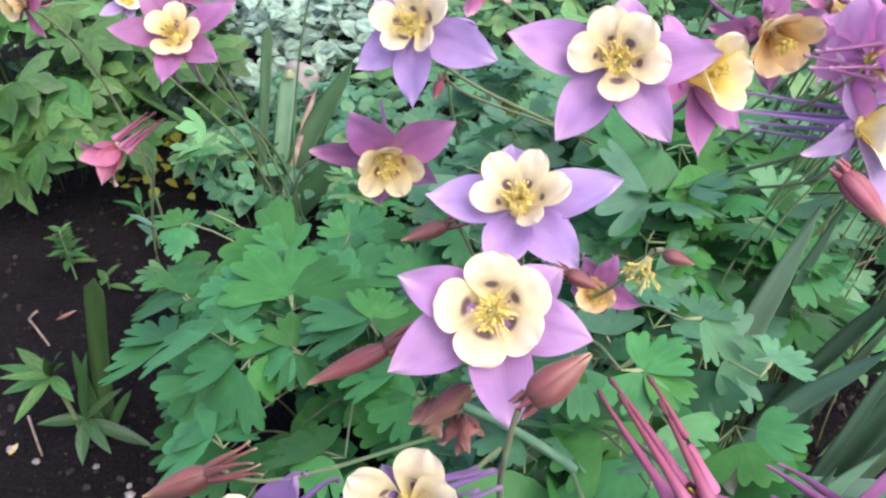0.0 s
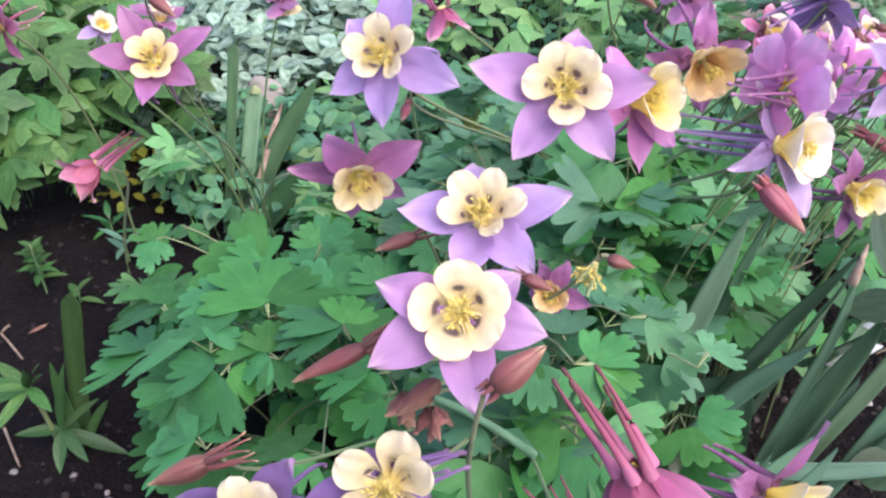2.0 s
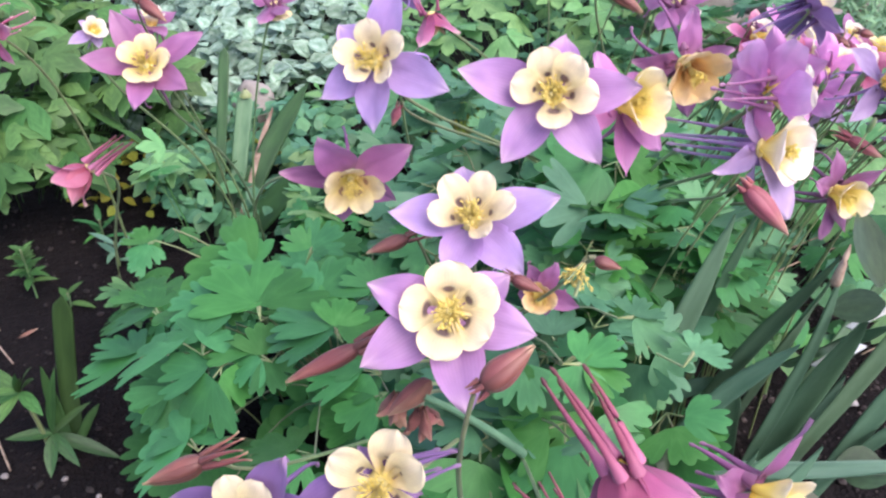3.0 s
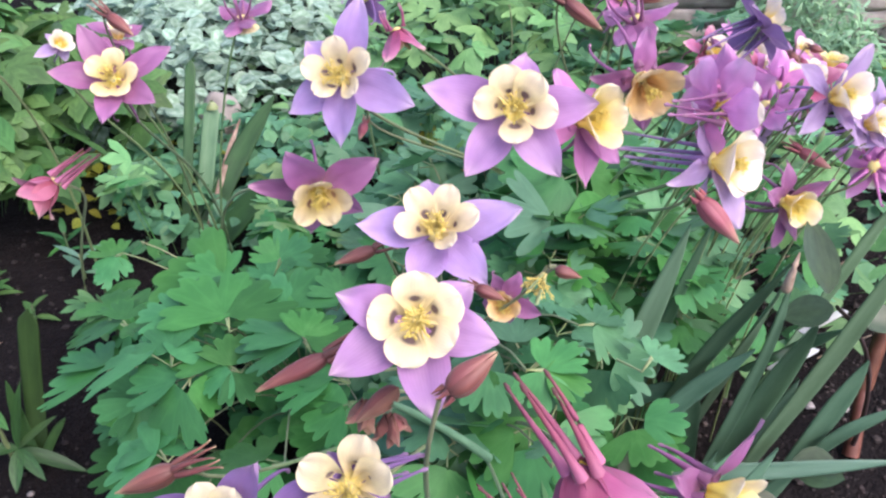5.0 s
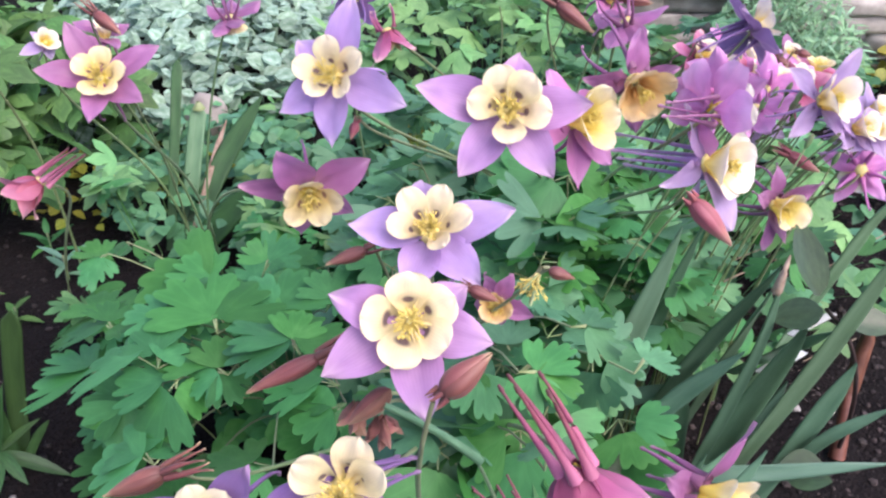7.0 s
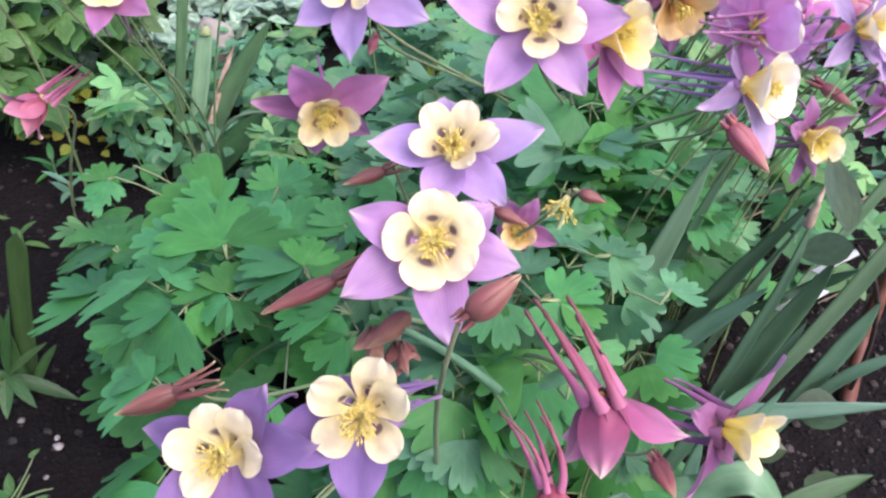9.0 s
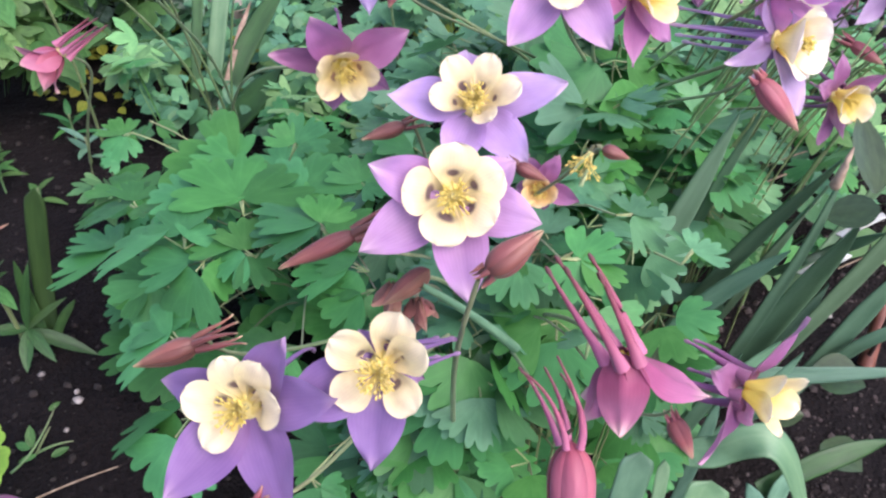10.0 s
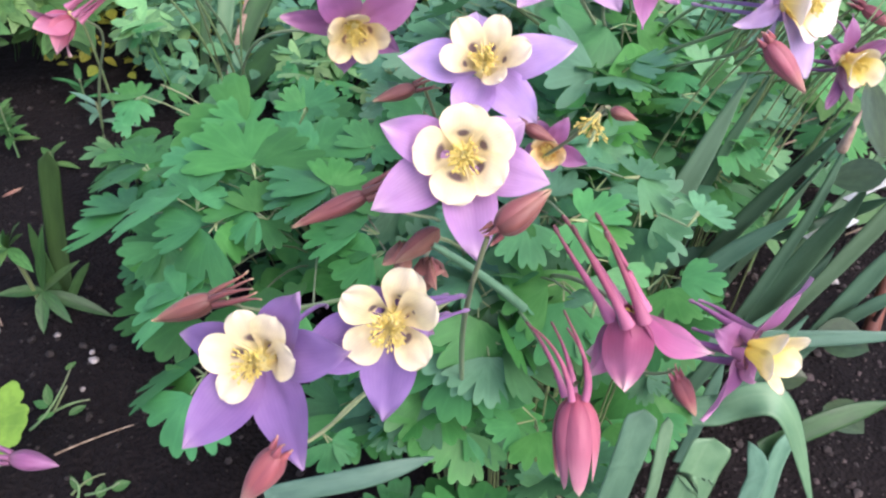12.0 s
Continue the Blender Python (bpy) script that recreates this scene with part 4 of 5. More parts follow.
rng = random.Random(21)
BLUISH = "bluish green columbine leaf with small lobed leaflets"
GREEN = "mid-green columbine leaf with scalloped lobed leaflets"
CROWN = (-0.10, 0.66, 0.0)
leaf([((-0.170, 0.459, 0.265), (-0.212, 0.465, 0.255), 1.00), ((-0.164, 0.445, 0.265), (-0.189, 0.421, 0.235), 1.15), ((-0.159, 0.448, 0.265), (-0.135, 0.445, 0.245), 1.10), ((-0.169, 0.464, 0.265), (-0.169, 0.490, 0.265), 0.80)], CROWN, LEAF, GREEN, rng, tilt=0.22)
leaf([((-0.194, 0.476, 0.275), (-0.244, 0.497, 0.260), 1.05), ((-0.180, 0.480, 0.275), (-0.198, 0.514, 0.280), 0.95), ((-0.176, 0.473, 0.275), (-0.160, 0.496, 0.275), 0.90)], CROWN, LEAF, GREEN, rng, tilt=0.22)
leaf([((-0.249, 0.557, 0.245), (-0.293, 0.570, 0.230), 1.00), ((-0.248, 0.562, 0.245), (-0.257, 0.592, 0.250), 0.90), ((-0.243, 0.555, 0.245), (-0.215, 0.543, 0.245), 0.90)], CROWN, LEAF, GREEN, rng, tilt=0.22)
leaf([((-0.270, 0.545, 0.200), (-0.328, 0.553, 0.170), 0.95), ((-0.272, 0.551, 0.200), (-0.325, 0.595, 0.180), 0.50), ((-0.267, 0.543, 0.200), (-0.269, 0.543, 0.180), 0.70)], CROWN, LEAF, GREEN, rng, tilt=0.22)
leaf([((-0.221, 0.494, 0.215), (-0.257, 0.485, 0.200), 1.10), ((-0.218, 0.486, 0.215), (-0.230, 0.455, 0.195), 1.10)], CROWN, LEAF, GREEN, rng, tilt=0.22)
leaf([((-0.186, 0.532, 0.275), (-0.223, 0.539, 0.275), 0.95), ((-0.185, 0.541, 0.275), (-0.148, 0.576, 0.285), 0.75), ((-0.183, 0.529, 0.275), (-0.156, 0.521, 0.265), 1.00)], CROWN, LEAF, GREEN, rng, tilt=0.22)
leaf([((-0.138, 0.511, 0.285), (-0.157, 0.532, 0.285), 0.90), ((-0.136, 0.512, 0.285), (-0.108, 0.560, 0.295), 1.10), ((-0.140, 0.516, 0.285), (-0.184, 0.560, 0.295), 0.85)], CROWN, LEAF, GREEN, rng, tilt=0.22)
leaf([((-0.067, 0.471, 0.290), (-0.125, 0.475, 0.285), 0.85), ((-0.068, 0.477, 0.290), (-0.118, 0.507, 0.290), 0.70), ((-0.065, 0.472, 0.290), (-0.021, 0.494, 0.285), 0.75), ((-0.067, 0.476, 0.290), (-0.060, 0.507, 0.300), 0.90)], CROWN, LEAF, GREEN, rng, tilt=0.22)
leaf([((-0.090, 0.532, 0.280), (-0.114, 0.578, 0.290), 0.95), ((-0.088, 0.533, 0.280), (-0.066, 0.580, 0.290), 1.00), ((-0.087, 0.528, 0.280), (-0.057, 0.540, 0.280), 0.80)], CROWN, LEAF, GREEN, rng, tilt=0.22)
leaf([((-0.038, 0.541, 0.285), (-0.057, 0.567, 0.295), 1.00), ((-0.036, 0.539, 0.285), (-0.013, 0.522, 0.285), 0.80), ((-0.038, 0.545, 0.285), (-0.020, 0.563, 0.290), 0.90)], CROWN, LEAF, GREEN, rng, tilt=0.22)
leaf([((-0.134, 0.471, 0.270), (-0.166, 0.493, 0.270), 1.00), ((-0.127, 0.465, 0.270), (-0.135, 0.499, 0.280), 0.90), ((-0.126, 0.460, 0.270), (-0.108, 0.444, 0.250), 1.05), ((-0.128, 0.462, 0.270), (-0.150, 0.446, 0.260), 0.90)], CROWN, LEAF, GREEN, rng, tilt=0.22)
leaf([((-0.041, 0.436, 0.280), (-0.090, 0.444, 0.270), 0.90), ((-0.039, 0.440, 0.280), (-0.070, 0.455, 0.280), 0.70), ((-0.036, 0.430, 0.280), (-0.047, 0.419, 0.265), 0.90)], CROWN, LEAF, GREEN, rng, tilt=0.22)
leaf([((-0.032, 0.416, 0.270), (-0.061, 0.403, 0.255), 1.05), ((-0.031, 0.420, 0.270), (-0.050, 0.433, 0.270), 0.80), ((-0.028, 0.414, 0.270), (-0.016, 0.401, 0.255), 1.00)], CROWN, LEAF, GREEN, rng, tilt=0.22)
leaf([((-0.177, 0.398, 0.240), (-0.226, 0.411, 0.220), 1.00), ((-0.176, 0.403, 0.240), (-0.201, 0.434, 0.230), 0.90), ((-0.172, 0.398, 0.240), (-0.161, 0.423, 0.230), 0.90)], CROWN, LEAF, GREEN, rng, tilt=0.22)
leaf([((-0.108, 0.623, 0.270), (-0.129, 0.640, 0.280), 1.00), ((-0.107, 0.625, 0.270), (-0.081, 0.645, 0.280), 1.05), ((-0.105, 0.619, 0.270), (-0.089, 0.613, 0.270), 0.90)], CROWN, LEAF, GREEN, rng, tilt=0.22)
leaf([((-0.280, 0.659, 0.255), (-0.302, 0.681, 0.255), 0.90), ((-0.281, 0.656, 0.255), (-0.285, 0.634, 0.240), 0.90), ((-0.277, 0.656, 0.255), (-0.268, 0.657, 0.245), 0.80)], CROWN, LEAF, GREEN, rng, tilt=0.22)
leaf([((-0.255, 0.670, 0.260), (-0.271, 0.674, 0.250), 0.90), ((-0.252, 0.672, 0.260), (-0.231, 0.673, 0.250), 0.90)], CROWN, LEAF, GREEN, rng, tilt=0.22)
leaf([((0.018, 0.310, 0.240), (0.022, 0.288, 0.220), 0.85), ((0.015, 0.308, 0.240), (-0.020, 0.291, 0.225), 1.00), ((0.020, 0.312, 0.240), (0.039, 0.306, 0.240), 0.80)], ROOT_D, LEAF_BLUE, BLUISH, rng, tilt=0.22)
leaf([((0.062, 0.293, 0.230), (0.055, 0.270, 0.205), 0.80), ((0.063, 0.292, 0.230), (0.085, 0.278, 0.210), 0.90), ((0.060, 0.296, 0.230), (0.046, 0.288, 0.220), 0.80), ((0.065, 0.296, 0.230), (0.097, 0.292, 0.225), 0.80)], ROOT_D, LEAF, GREEN, rng, tilt=0.22)
leaf([((0.036, 0.285, 0.230), (0.022, 0.267, 0.210), 0.90), ((0.037, 0.283, 0.230), (0.039, 0.257, 0.205), 0.90), ((0.039, 0.286, 0.230), (0.055, 0.277, 0.210), 0.80)], ROOT_D, LEAF, GREEN, rng, tilt=0.22)
leaf([((0.099, 0.245, 0.215), (0.077, 0.257, 0.215), 0.90), ((0.100, 0.245, 0.215), (0.097, 0.282, 0.215), 0.80), ((0.101, 0.243, 0.215), (0.119, 0.271, 0.215), 0.90)], ROOT_D, LEAF_BLUE, BLUISH, rng, tilt=0.22)
leaf([((0.128, 0.272, 0.220), (0.143, 0.254, 0.200), 1.00), ((0.130, 0.275, 0.220), (0.150, 0.278, 0.210), 0.80), ((0.126, 0.272, 0.220), (0.123, 0.261, 0.200), 0.80)], ROOT_D, LEAF, GREEN, rng, tilt=0.22)
leaf([((0.089, 0.371, 0.250), (0.054, 0.388, 0.250), 1.00), ((0.091, 0.373, 0.250), (0.096, 0.389, 0.260), 0.80), ((0.092, 0.369, 0.250), (0.051, 0.369, 0.240), 0.90)], ROOT_D, LEAF, GREEN, rng, tilt=0.22)
leaf([((0.172, 0.327, 0.240), (0.185, 0.316, 0.230), 0.70), ((0.170, 0.325, 0.240), (0.171, 0.312, 0.220), 0.75), ((0.169, 0.327, 0.240), (0.161, 0.319, 0.225), 0.70)], ROOT_D, LEAF_BLUE, BLUISH, rng, tilt=0.22)
leaf([((0.213, 0.358, 0.260), (0.208, 0.372, 0.270), 0.50), ((0.215, 0.358, 0.260), (0.230, 0.360, 0.260), 0.50), ((0.211, 0.355, 0.260), (0.204, 0.354, 0.255), 0.50)], ROOT_D, LEAF, GREEN, rng, tilt=0.22)
leaf([((-0.053, 0.266, 0.240), (-0.053, 0.253, 0.220), 0.90), ((-0.051, 0.268, 0.240), (-0.033, 0.267, 0.230), 0.80)], ROOT_D, LEAF, GREEN, rng, tilt=0.22)
leaf([((-0.012, 0.296, 0.220), (-0.030, 0.291, 0.210), 0.90), ((-0.010, 0.295, 0.220), (-0.008, 0.283, 0.200), 0.90), ((-0.009, 0.298, 0.220), (0.007, 0.302, 0.210), 0.80)], ROOT_D, LEAF_BLUE, BLUISH, rng, tilt=0.22)
leaf([((-0.165, 0.628, 0.25), (-0.242, 0.642, 0.24), 1.0), ((-0.163, 0.625, 0.25), (-0.199, 0.657, 0.25), 0.9)], CROWN, LEAF, GREEN, rng)
leaf([((-0.292, 0.641, 0.19), (-0.339, 0.648, 0.17), 1.1), ((-0.29, 0.647, 0.19), (-0.304, 0.694, 0.19), 1.0), ((-0.284, 0.64, 0.19), (-0.267, 0.658, 0.2), 0.9)], CROWN, LEAF, GREEN, rng)
leaf([((-0.085, 0.363, 0.27), (-0.123, 0.386, 0.26), 1.0), ((-0.08, 0.358, 0.27), (-0.094, 0.336, 0.26), 1.0)], CROWN, LEAF, GREEN, rng)
leaf([((-0.162, 0.345, 0.22), (-0.208, 0.367, 0.19), 0.9), ((-0.158, 0.335, 0.22), (-0.185, 0.320, 0.19), 1.0), ((-0.159, 0.32, 0.22), (-0.173, 0.287, 0.19), 1.0)], CROWN, LEAF, GREEN, rng)
leaf([((0.111, 0.363, 0.36), (0.135, 0.38, 0.36), 0.7), ((0.108, 0.358, 0.36), (0.141, 0.345, 0.35), 0.7), ((0.106, 0.36, 0.36), (0.099, 0.382, 0.36), 0.7)], ROOT_A, LEAF, GREEN, rng)
leaf([((0.073, 0.353, 0.36), (0.078, 0.326, 0.345), 0.9), ((0.071, 0.356, 0.36), (0.065, 0.343, 0.35), 0.8)], ROOT_A, LEAF, GREEN, rng)

leaf([((0.100, 0.309, 0.400), (0.124, 0.335, 0.395), 0.65), ((0.101, 0.308, 0.400), (0.128, 0.300, 0.392), 0.75), ((0.099, 0.307, 0.400), (0.095, 0.288, 0.385), 0.8)], ROOT_A, LEAF, GREEN, rng, tilt=0.22)
leaf([((0.138, 0.349, 0.400), (0.158, 0.332, 0.385), 0.7), ((0.139, 0.351, 0.400), (0.150, 0.372, 0.395), 0.8)], ROOT_A, LEAF_BLUE, BLUISH, rng, tilt=0.3)
leaf([((0.167, 0.316, 0.400), (0.186, 0.327, 0.395), 0.9), ((0.167, 0.318, 0.400), (0.178, 0.340, 0.395), 0.9)], ROOT_A, LEAF_BLUE, BLUISH, rng, tilt=0.3)
leaf([((0.100, 0.259, 0.385), (0.090, 0.274, 0.380), 0.8), ((0.101, 0.259, 0.385), (0.120, 0.270, 0.380), 0.8)], ROOT_D, LEAF_BLUE, BLUISH, rng, tilt=0.22)


def clump(crown, spread, count, low, high, size, mats, label, seed, group="columbine leaves", keep=None, tilt=0.35, rise=(-0.45, 0.15)):
    """Compound leaves that arch out of one crown to a ragged canopy."""
    rng = random.Random(seed)
    c = Vector(crown)
    made = 0
    while made < count:
        a, k = rng.uniform(0, 2 * math.pi), math.sqrt(rng.random())
        hub = c + Vector((math.cos(a) * spread[0] * k, math.sin(a) * spread[1] * k, 0))
        if keep and not keep(hub.x, hub.y):
            continue
        made += 1
        hub.z = high - (high - low) * (0.75 * k * k + 0.25 * rng.random())
        out = math.atan2(hub.y - c.y, hub.x - c.x) + rng.uniform(-0.9, 0.9)
        if rng.random() < 0.5:
            out = -math.pi / 2 + rng.uniform(-1.2, 1.2)
        joints = []
        for j in range(3):
            b = out + (j - 1) * rng.uniform(1.1, 1.5)
            s = size * rng.uniform(0.7, 1.2)
            d = Vector((math.cos(b), math.sin(b), rng.uniform(*rise)))
            base = hub + d * size * 0.3
            joints.append((base, base + d * s, rng.uniform(0.85, 1.15)))
        foot = c.lerp(hub, 0.6)
        leaf(joints, (foot.x, foot.y, 0.0), rng.choice(mats), label, rng, group, tilt)


def leaf_mass(name, label, crown, spread, count, low, high, size, mat, seed, keep=None, droop=(-0.9, 0.5)):
    """Leaves too far off to count, joined into one mesh."""
    rng = random.Random(seed)
    src = []
    for me in LEAFLETS[mat][:3]:
        co = np.empty(len(me.vertices) * 3)
        me.vertices.foreach_get("co", co)
        uv = np.empty(len(me.loops) * 2)
        me.uv_layers[0].data.foreach_get("uv", uv)
        src.append((co.reshape(-1, 3), [tuple(p.vertices) for p in me.polygons], uv))
    verts, faces, uvs, n, made = [], [], [], 0, 0
    while made < count:
        a, k = rng.uniform(0, 2 * math.pi), math.sqrt(rng.random())
        hub = Vector(crown) + Vector((math.cos(a) * spread[0] * k, math.sin(a) * spread[1] * k, 0))
        if keep and not keep(hub.x, hub.y):
            continue
        made += 1
        hub.z = high - (high - low) * (0.75 * k * k + 0.25 * rng.random())
        out = -math.pi / 2 + rng.uniform(-1.8, 1.8)
        foot = Vector(crown).lerp(hub, 0.6)
        ring = [Vector((math.cos(q) * 0.0008, math.sin(q) * 0.0008, 0)) for q in (0.0, 2.1, 4.2)]
        verts.append(np.array([tuple(Vector((foot.x, foot.y, 0)) + r) for r in ring] + [tuple(hub + r) for r in ring]))
        faces += [(n + q, n + (q + 1) % 3, n + 3 + (q + 1) % 3, n + 3 + q) for q in range(3)]
        uvs.append(np.full(24, 0.5))
        n += 6
        for j in range(3):
            b = out + (j - 1) * rng.uniform(1.1, 1.5)
            d = Vector((math.cos(b), math.sin(b), rng.uniform(*droop))).normalized()
            side = Matrix.Rotation(rng.uniform(-0.7, 0.7), 3, d) @ Vector((0, 0, 1)).cross(d).normalized()
            s = size * rng.uniform(0.7, 1.2)
            co, fs, uv = src[rng.randrange(3)]
            m = np.array([d * s, side * s, d.cross(side) * s])
            verts.append(co @ m + np.array(hub + d * size * 0.3))
            faces += [tuple(q + n for q in f) for f in fs]
            uvs.append(uv)
            n += len(co)
    me = bpy.data.meshes.new(name)
    me.from_pydata(np.concatenate(verts).tolist(), [], faces)
    me.uv_layers.new(name="UVMap").data.foreach_set("uv", np.concatenate(uvs))
    me.polygons.foreach_set("use_smooth", [True] * len(me.polygons))
    me.materials.append(mat)
    tagged(new(name, me), label, "foliage", kind="stuff")


clump((-0.08, 0.68, 0), (0.22, 0.20), 38, 0.07, 0.19, 0.05, [LEAF], GREEN, 1, keep=lambda x, y: x > -0.26 and not (-0.21 < x < -0.09 and y < 0.66))
clump((0.02, 0.46, 0), (0.20, 0.17), 23, 0.10, 0.22, 0.046, [LEAF], GREEN, 2, keep=lambda x, y: x > -0.14 and not (x < -0.05 and 0.36 < y < 0.57))
clump((0.02, 0.215, 0), (0.10, 0.05), 16, 0.12, 0.19, 0.036, [LEAF], GREEN, 31, tilt=0.4)
clump((0.16, 0.66, 0), (0.20, 0.22), 44, 0.22, 0.38, 0.036, [LEAF_BLUE, LEAF_BLUE, LEAF], BLUISH, 3, tilt=0.8, rise=(-0.9, 0.5), keep=lambda x, y: x < 0.15 + 0.35 * max(0.0, y - 0.5))
clump((0.12, 0.38, 0), (0.16, 0.14), 46, 0.16, 0.36, 0.034, [LEAF, LEAF_BLUE], BLUISH, 4, tilt=0.8, rise=(-0.9, 0.5), keep=lambda x, y: x < 0.17)
clump((0.20, 0.56, 0), (0.14, 0.16), 50, 0.16, 0.42, 0.046, [LEAF_BLUE, LEAF], BLUISH, 15, tilt=0.8, rise=(-0.9, 0.5), keep=lambda x, y: x < 0.18 + 0.35 * max(0.0, y - 0.55))
clump((0.215, 0.525, 0), (0.055, 0.05), 16, 0.25, 0.40, 0.034, [LEAF_BLUE, LEAF_PALE, LEAF], BLUISH, 20, tilt=0.4, rise=(-0.6, 0.3))
clump((0.125, 0.47, 0), (0.05, 0.05), 11, 0.28, 0.375, 0.034, [LEAF_BLUE, LEAF], BLUISH, 21, tilt=0.4, rise=(-0.6, 0.3))
clump((0.257, 0.698, 0.28), (0.10, 0.09), 22, 0.23, 0.31, 0.045, [LEAF_BLUE, LEAF], BLUISH, 16, tilt=0.5, rise=(-0.5, 0.3))
FAR = "mass of bluish green lobed leaves further back in the bed"
LIGHT = "mass of light green pointed leaves at the back of the bed"
SMALL = "light green columbine foliage with small leaflets over bare soil"
OPEN = lambda x, y: x > -0.40 and not (-0.37 < x < -0.17 and y > 0.84)
leaf_mass("columbine_foliage", BLUISH.replace("leaf", "foliage"), (0.34, 0.82, 0), (0.22, 0.22), 31, 0.12, 0.27, 0.042, LEAF_BLUE, 14)
leaf_mass("columbine_foliage", BLUISH.replace("leaf", "foliage"), (0.34, 0.82, 0), (0.22, 0.22), 15, 0.12, 0.27, 0.042, LEAF, 17)
leaf_mass("columbine_foliage", SMALL, (-0.28, 0.98, 0), (0.26, 0.22), 38, 0.05, 0.20, 0.034, LEAF, 5, keep=OPEN, droop=(-0.8, 0.4))
leaf_mass("columbine_foliage", SMALL, (-0.28, 0.98, 0), (0.26, 0.22), 24, 0.05, 0.20, 0.034, LEAF_PALE, 18, keep=OPEN, droop=(-0.8, 0.4))
leaf_mass("far_foliage", FAR, (0.14, 1.10, 0), (0.34, 0.28), 70, 0.06, 0.25, 0.04, LEAF_BLUE, 6)
leaf_mass("far_foliage", FAR, (0.45, 1.05, 0), (0.32, 0.34), 60, 0.06, 0.25, 0.04, LEAF_PALE, 7)
leaf_mass("olive_foliage", "mass of mid-green pointed leaves overhanging bare soil", (-0.80, 1.32, 0), (0.36, 0.36), 150, 0.12, 0.32, 0.055, LEAF_OLIVE, 8, droop=(-1.3, -0.2))
leaf_mass("far_foliage", FAR, (0.25, 1.70, 0), (0.42, 0.42), 80, 0.08, 0.24, 0.05, LEAF_PALE, 9)
leaf_mass("far_foliage", FAR, (0.62, 1.55, 0), (0.3, 0.32), 40, 0.08, 0.22, 0.05, LEAF_BLUE, 10)
leaf_mass("pale_foliage", LIGHT, (-0.3, 2.55, 0), (1.2, 0.3), 90, 0.12, 0.3, 0.06, LEAF_PALE, 11)


# ---- sword leaves ----
def blade_part(parent, base, tip, width, mat, bend=0.0, face=(0, -0.8, 0.6), blunt=0.0, droop=0.0, name="blade"):
    """A sword leaf: lens-shaped in section, tapering to its tip."""
    b, t = Vector(base), Vector(tip)
    o = parent.location
    mid = (b + t) / 2
    d = (t - b).normalized()
    side = d.cross(Vector(face)).normalized()
    mid = mid + side * bend + Vector((0, 0, droop))
    line = arc(b, mid, t)

    def f(u, v):
        w = math.pi * (u + 1)
        dd = (line(min(1, v + 0.02)) - line(max(0, v - 0.02))).normalized()
        s = dd.cross(Vector(face)).normalized()
        nn = s.cross(dd)
        k = width * 0.5 * (0.72 + 0.5 * v - 0.25 * v * v) * (1 - max(0.0, (v - 0.55) / 0.45) ** (2.2 if not blunt else 14)) + 0.0006
        x, y = math.cos(w), math.sin(w)
        return line(v) + s * (x * k) + nn * (y * (0.0012 + 0.05 * k) + 0.12 * k * (x * x - 0.5)) - o
    return part(name, sheet(bmesh.new(), f, 10, 18, True), mat, parent)


def long_blade(parent, base, mid, tip, width, mat, rooted=True, blunt=0.0, face=(0.1, -0.75, 0.65), twist=0.0):
    """A sword leaf bent through three places; rooted: it runs on down to the soil."""
    b, m, t = Vector(base), Vector(mid), Vector(tip)
    back = (b - m)
    root = b + back * (0.35 if not rooted else max(0.35, (b.z - 0.004) / max(0.03, -back.z)))
    pts = [root, b, m, t]
    ends = [pts[0] * 2 - pts[1]] + pts + [pts[3] * 2 - pts[2]]
    o = parent.location

    def line(v):
        k = min(2, int(v * 3))
        x = v * 3 - k
        p0, p1, p2, p3 = ends[k:k + 4]
        return 0.5 * (p1 * 2 + (p2 - p0) * x + (p0 * 2 - p1 * 5 + p2 * 4 - p3) * x * x + (p1 * 3 - p0 - p2 * 3 + p3) * x ** 3)

    def f(u, v):
        w = math.pi * (u + 1)
        dd = (line(min(1, v + 0.02)) - line(max(0, v - 0.02))).normalized()
        s = dd.cross(Matrix.Rotation(twist * v, 3, dd) @ Vector(face)).normalized()
        nn = s.cross(dd)
        k = width * 0.5 * (0.80 + 0.45 * v - 0.25 * v * v) * (1 - max(0.0, (v - 0.6) / 0.4) ** (2.4 if not blunt else 18)) + 0.0006
        x, y = math.cos(w), math.sin(w)
        keel = 0.16 * k * (abs(x) - 0.5)
        wave = 0.0008 * noise.noise(Vector((x * 1.2, v * 6, width * 900)))
        return line(v) + s * (x * k) + nn * (y * (0.0010 + 0.04 * k) + keel + wave) - o
    return part("blade", sheet(bmesh.new(), f, 12, 24, True), mat, parent)


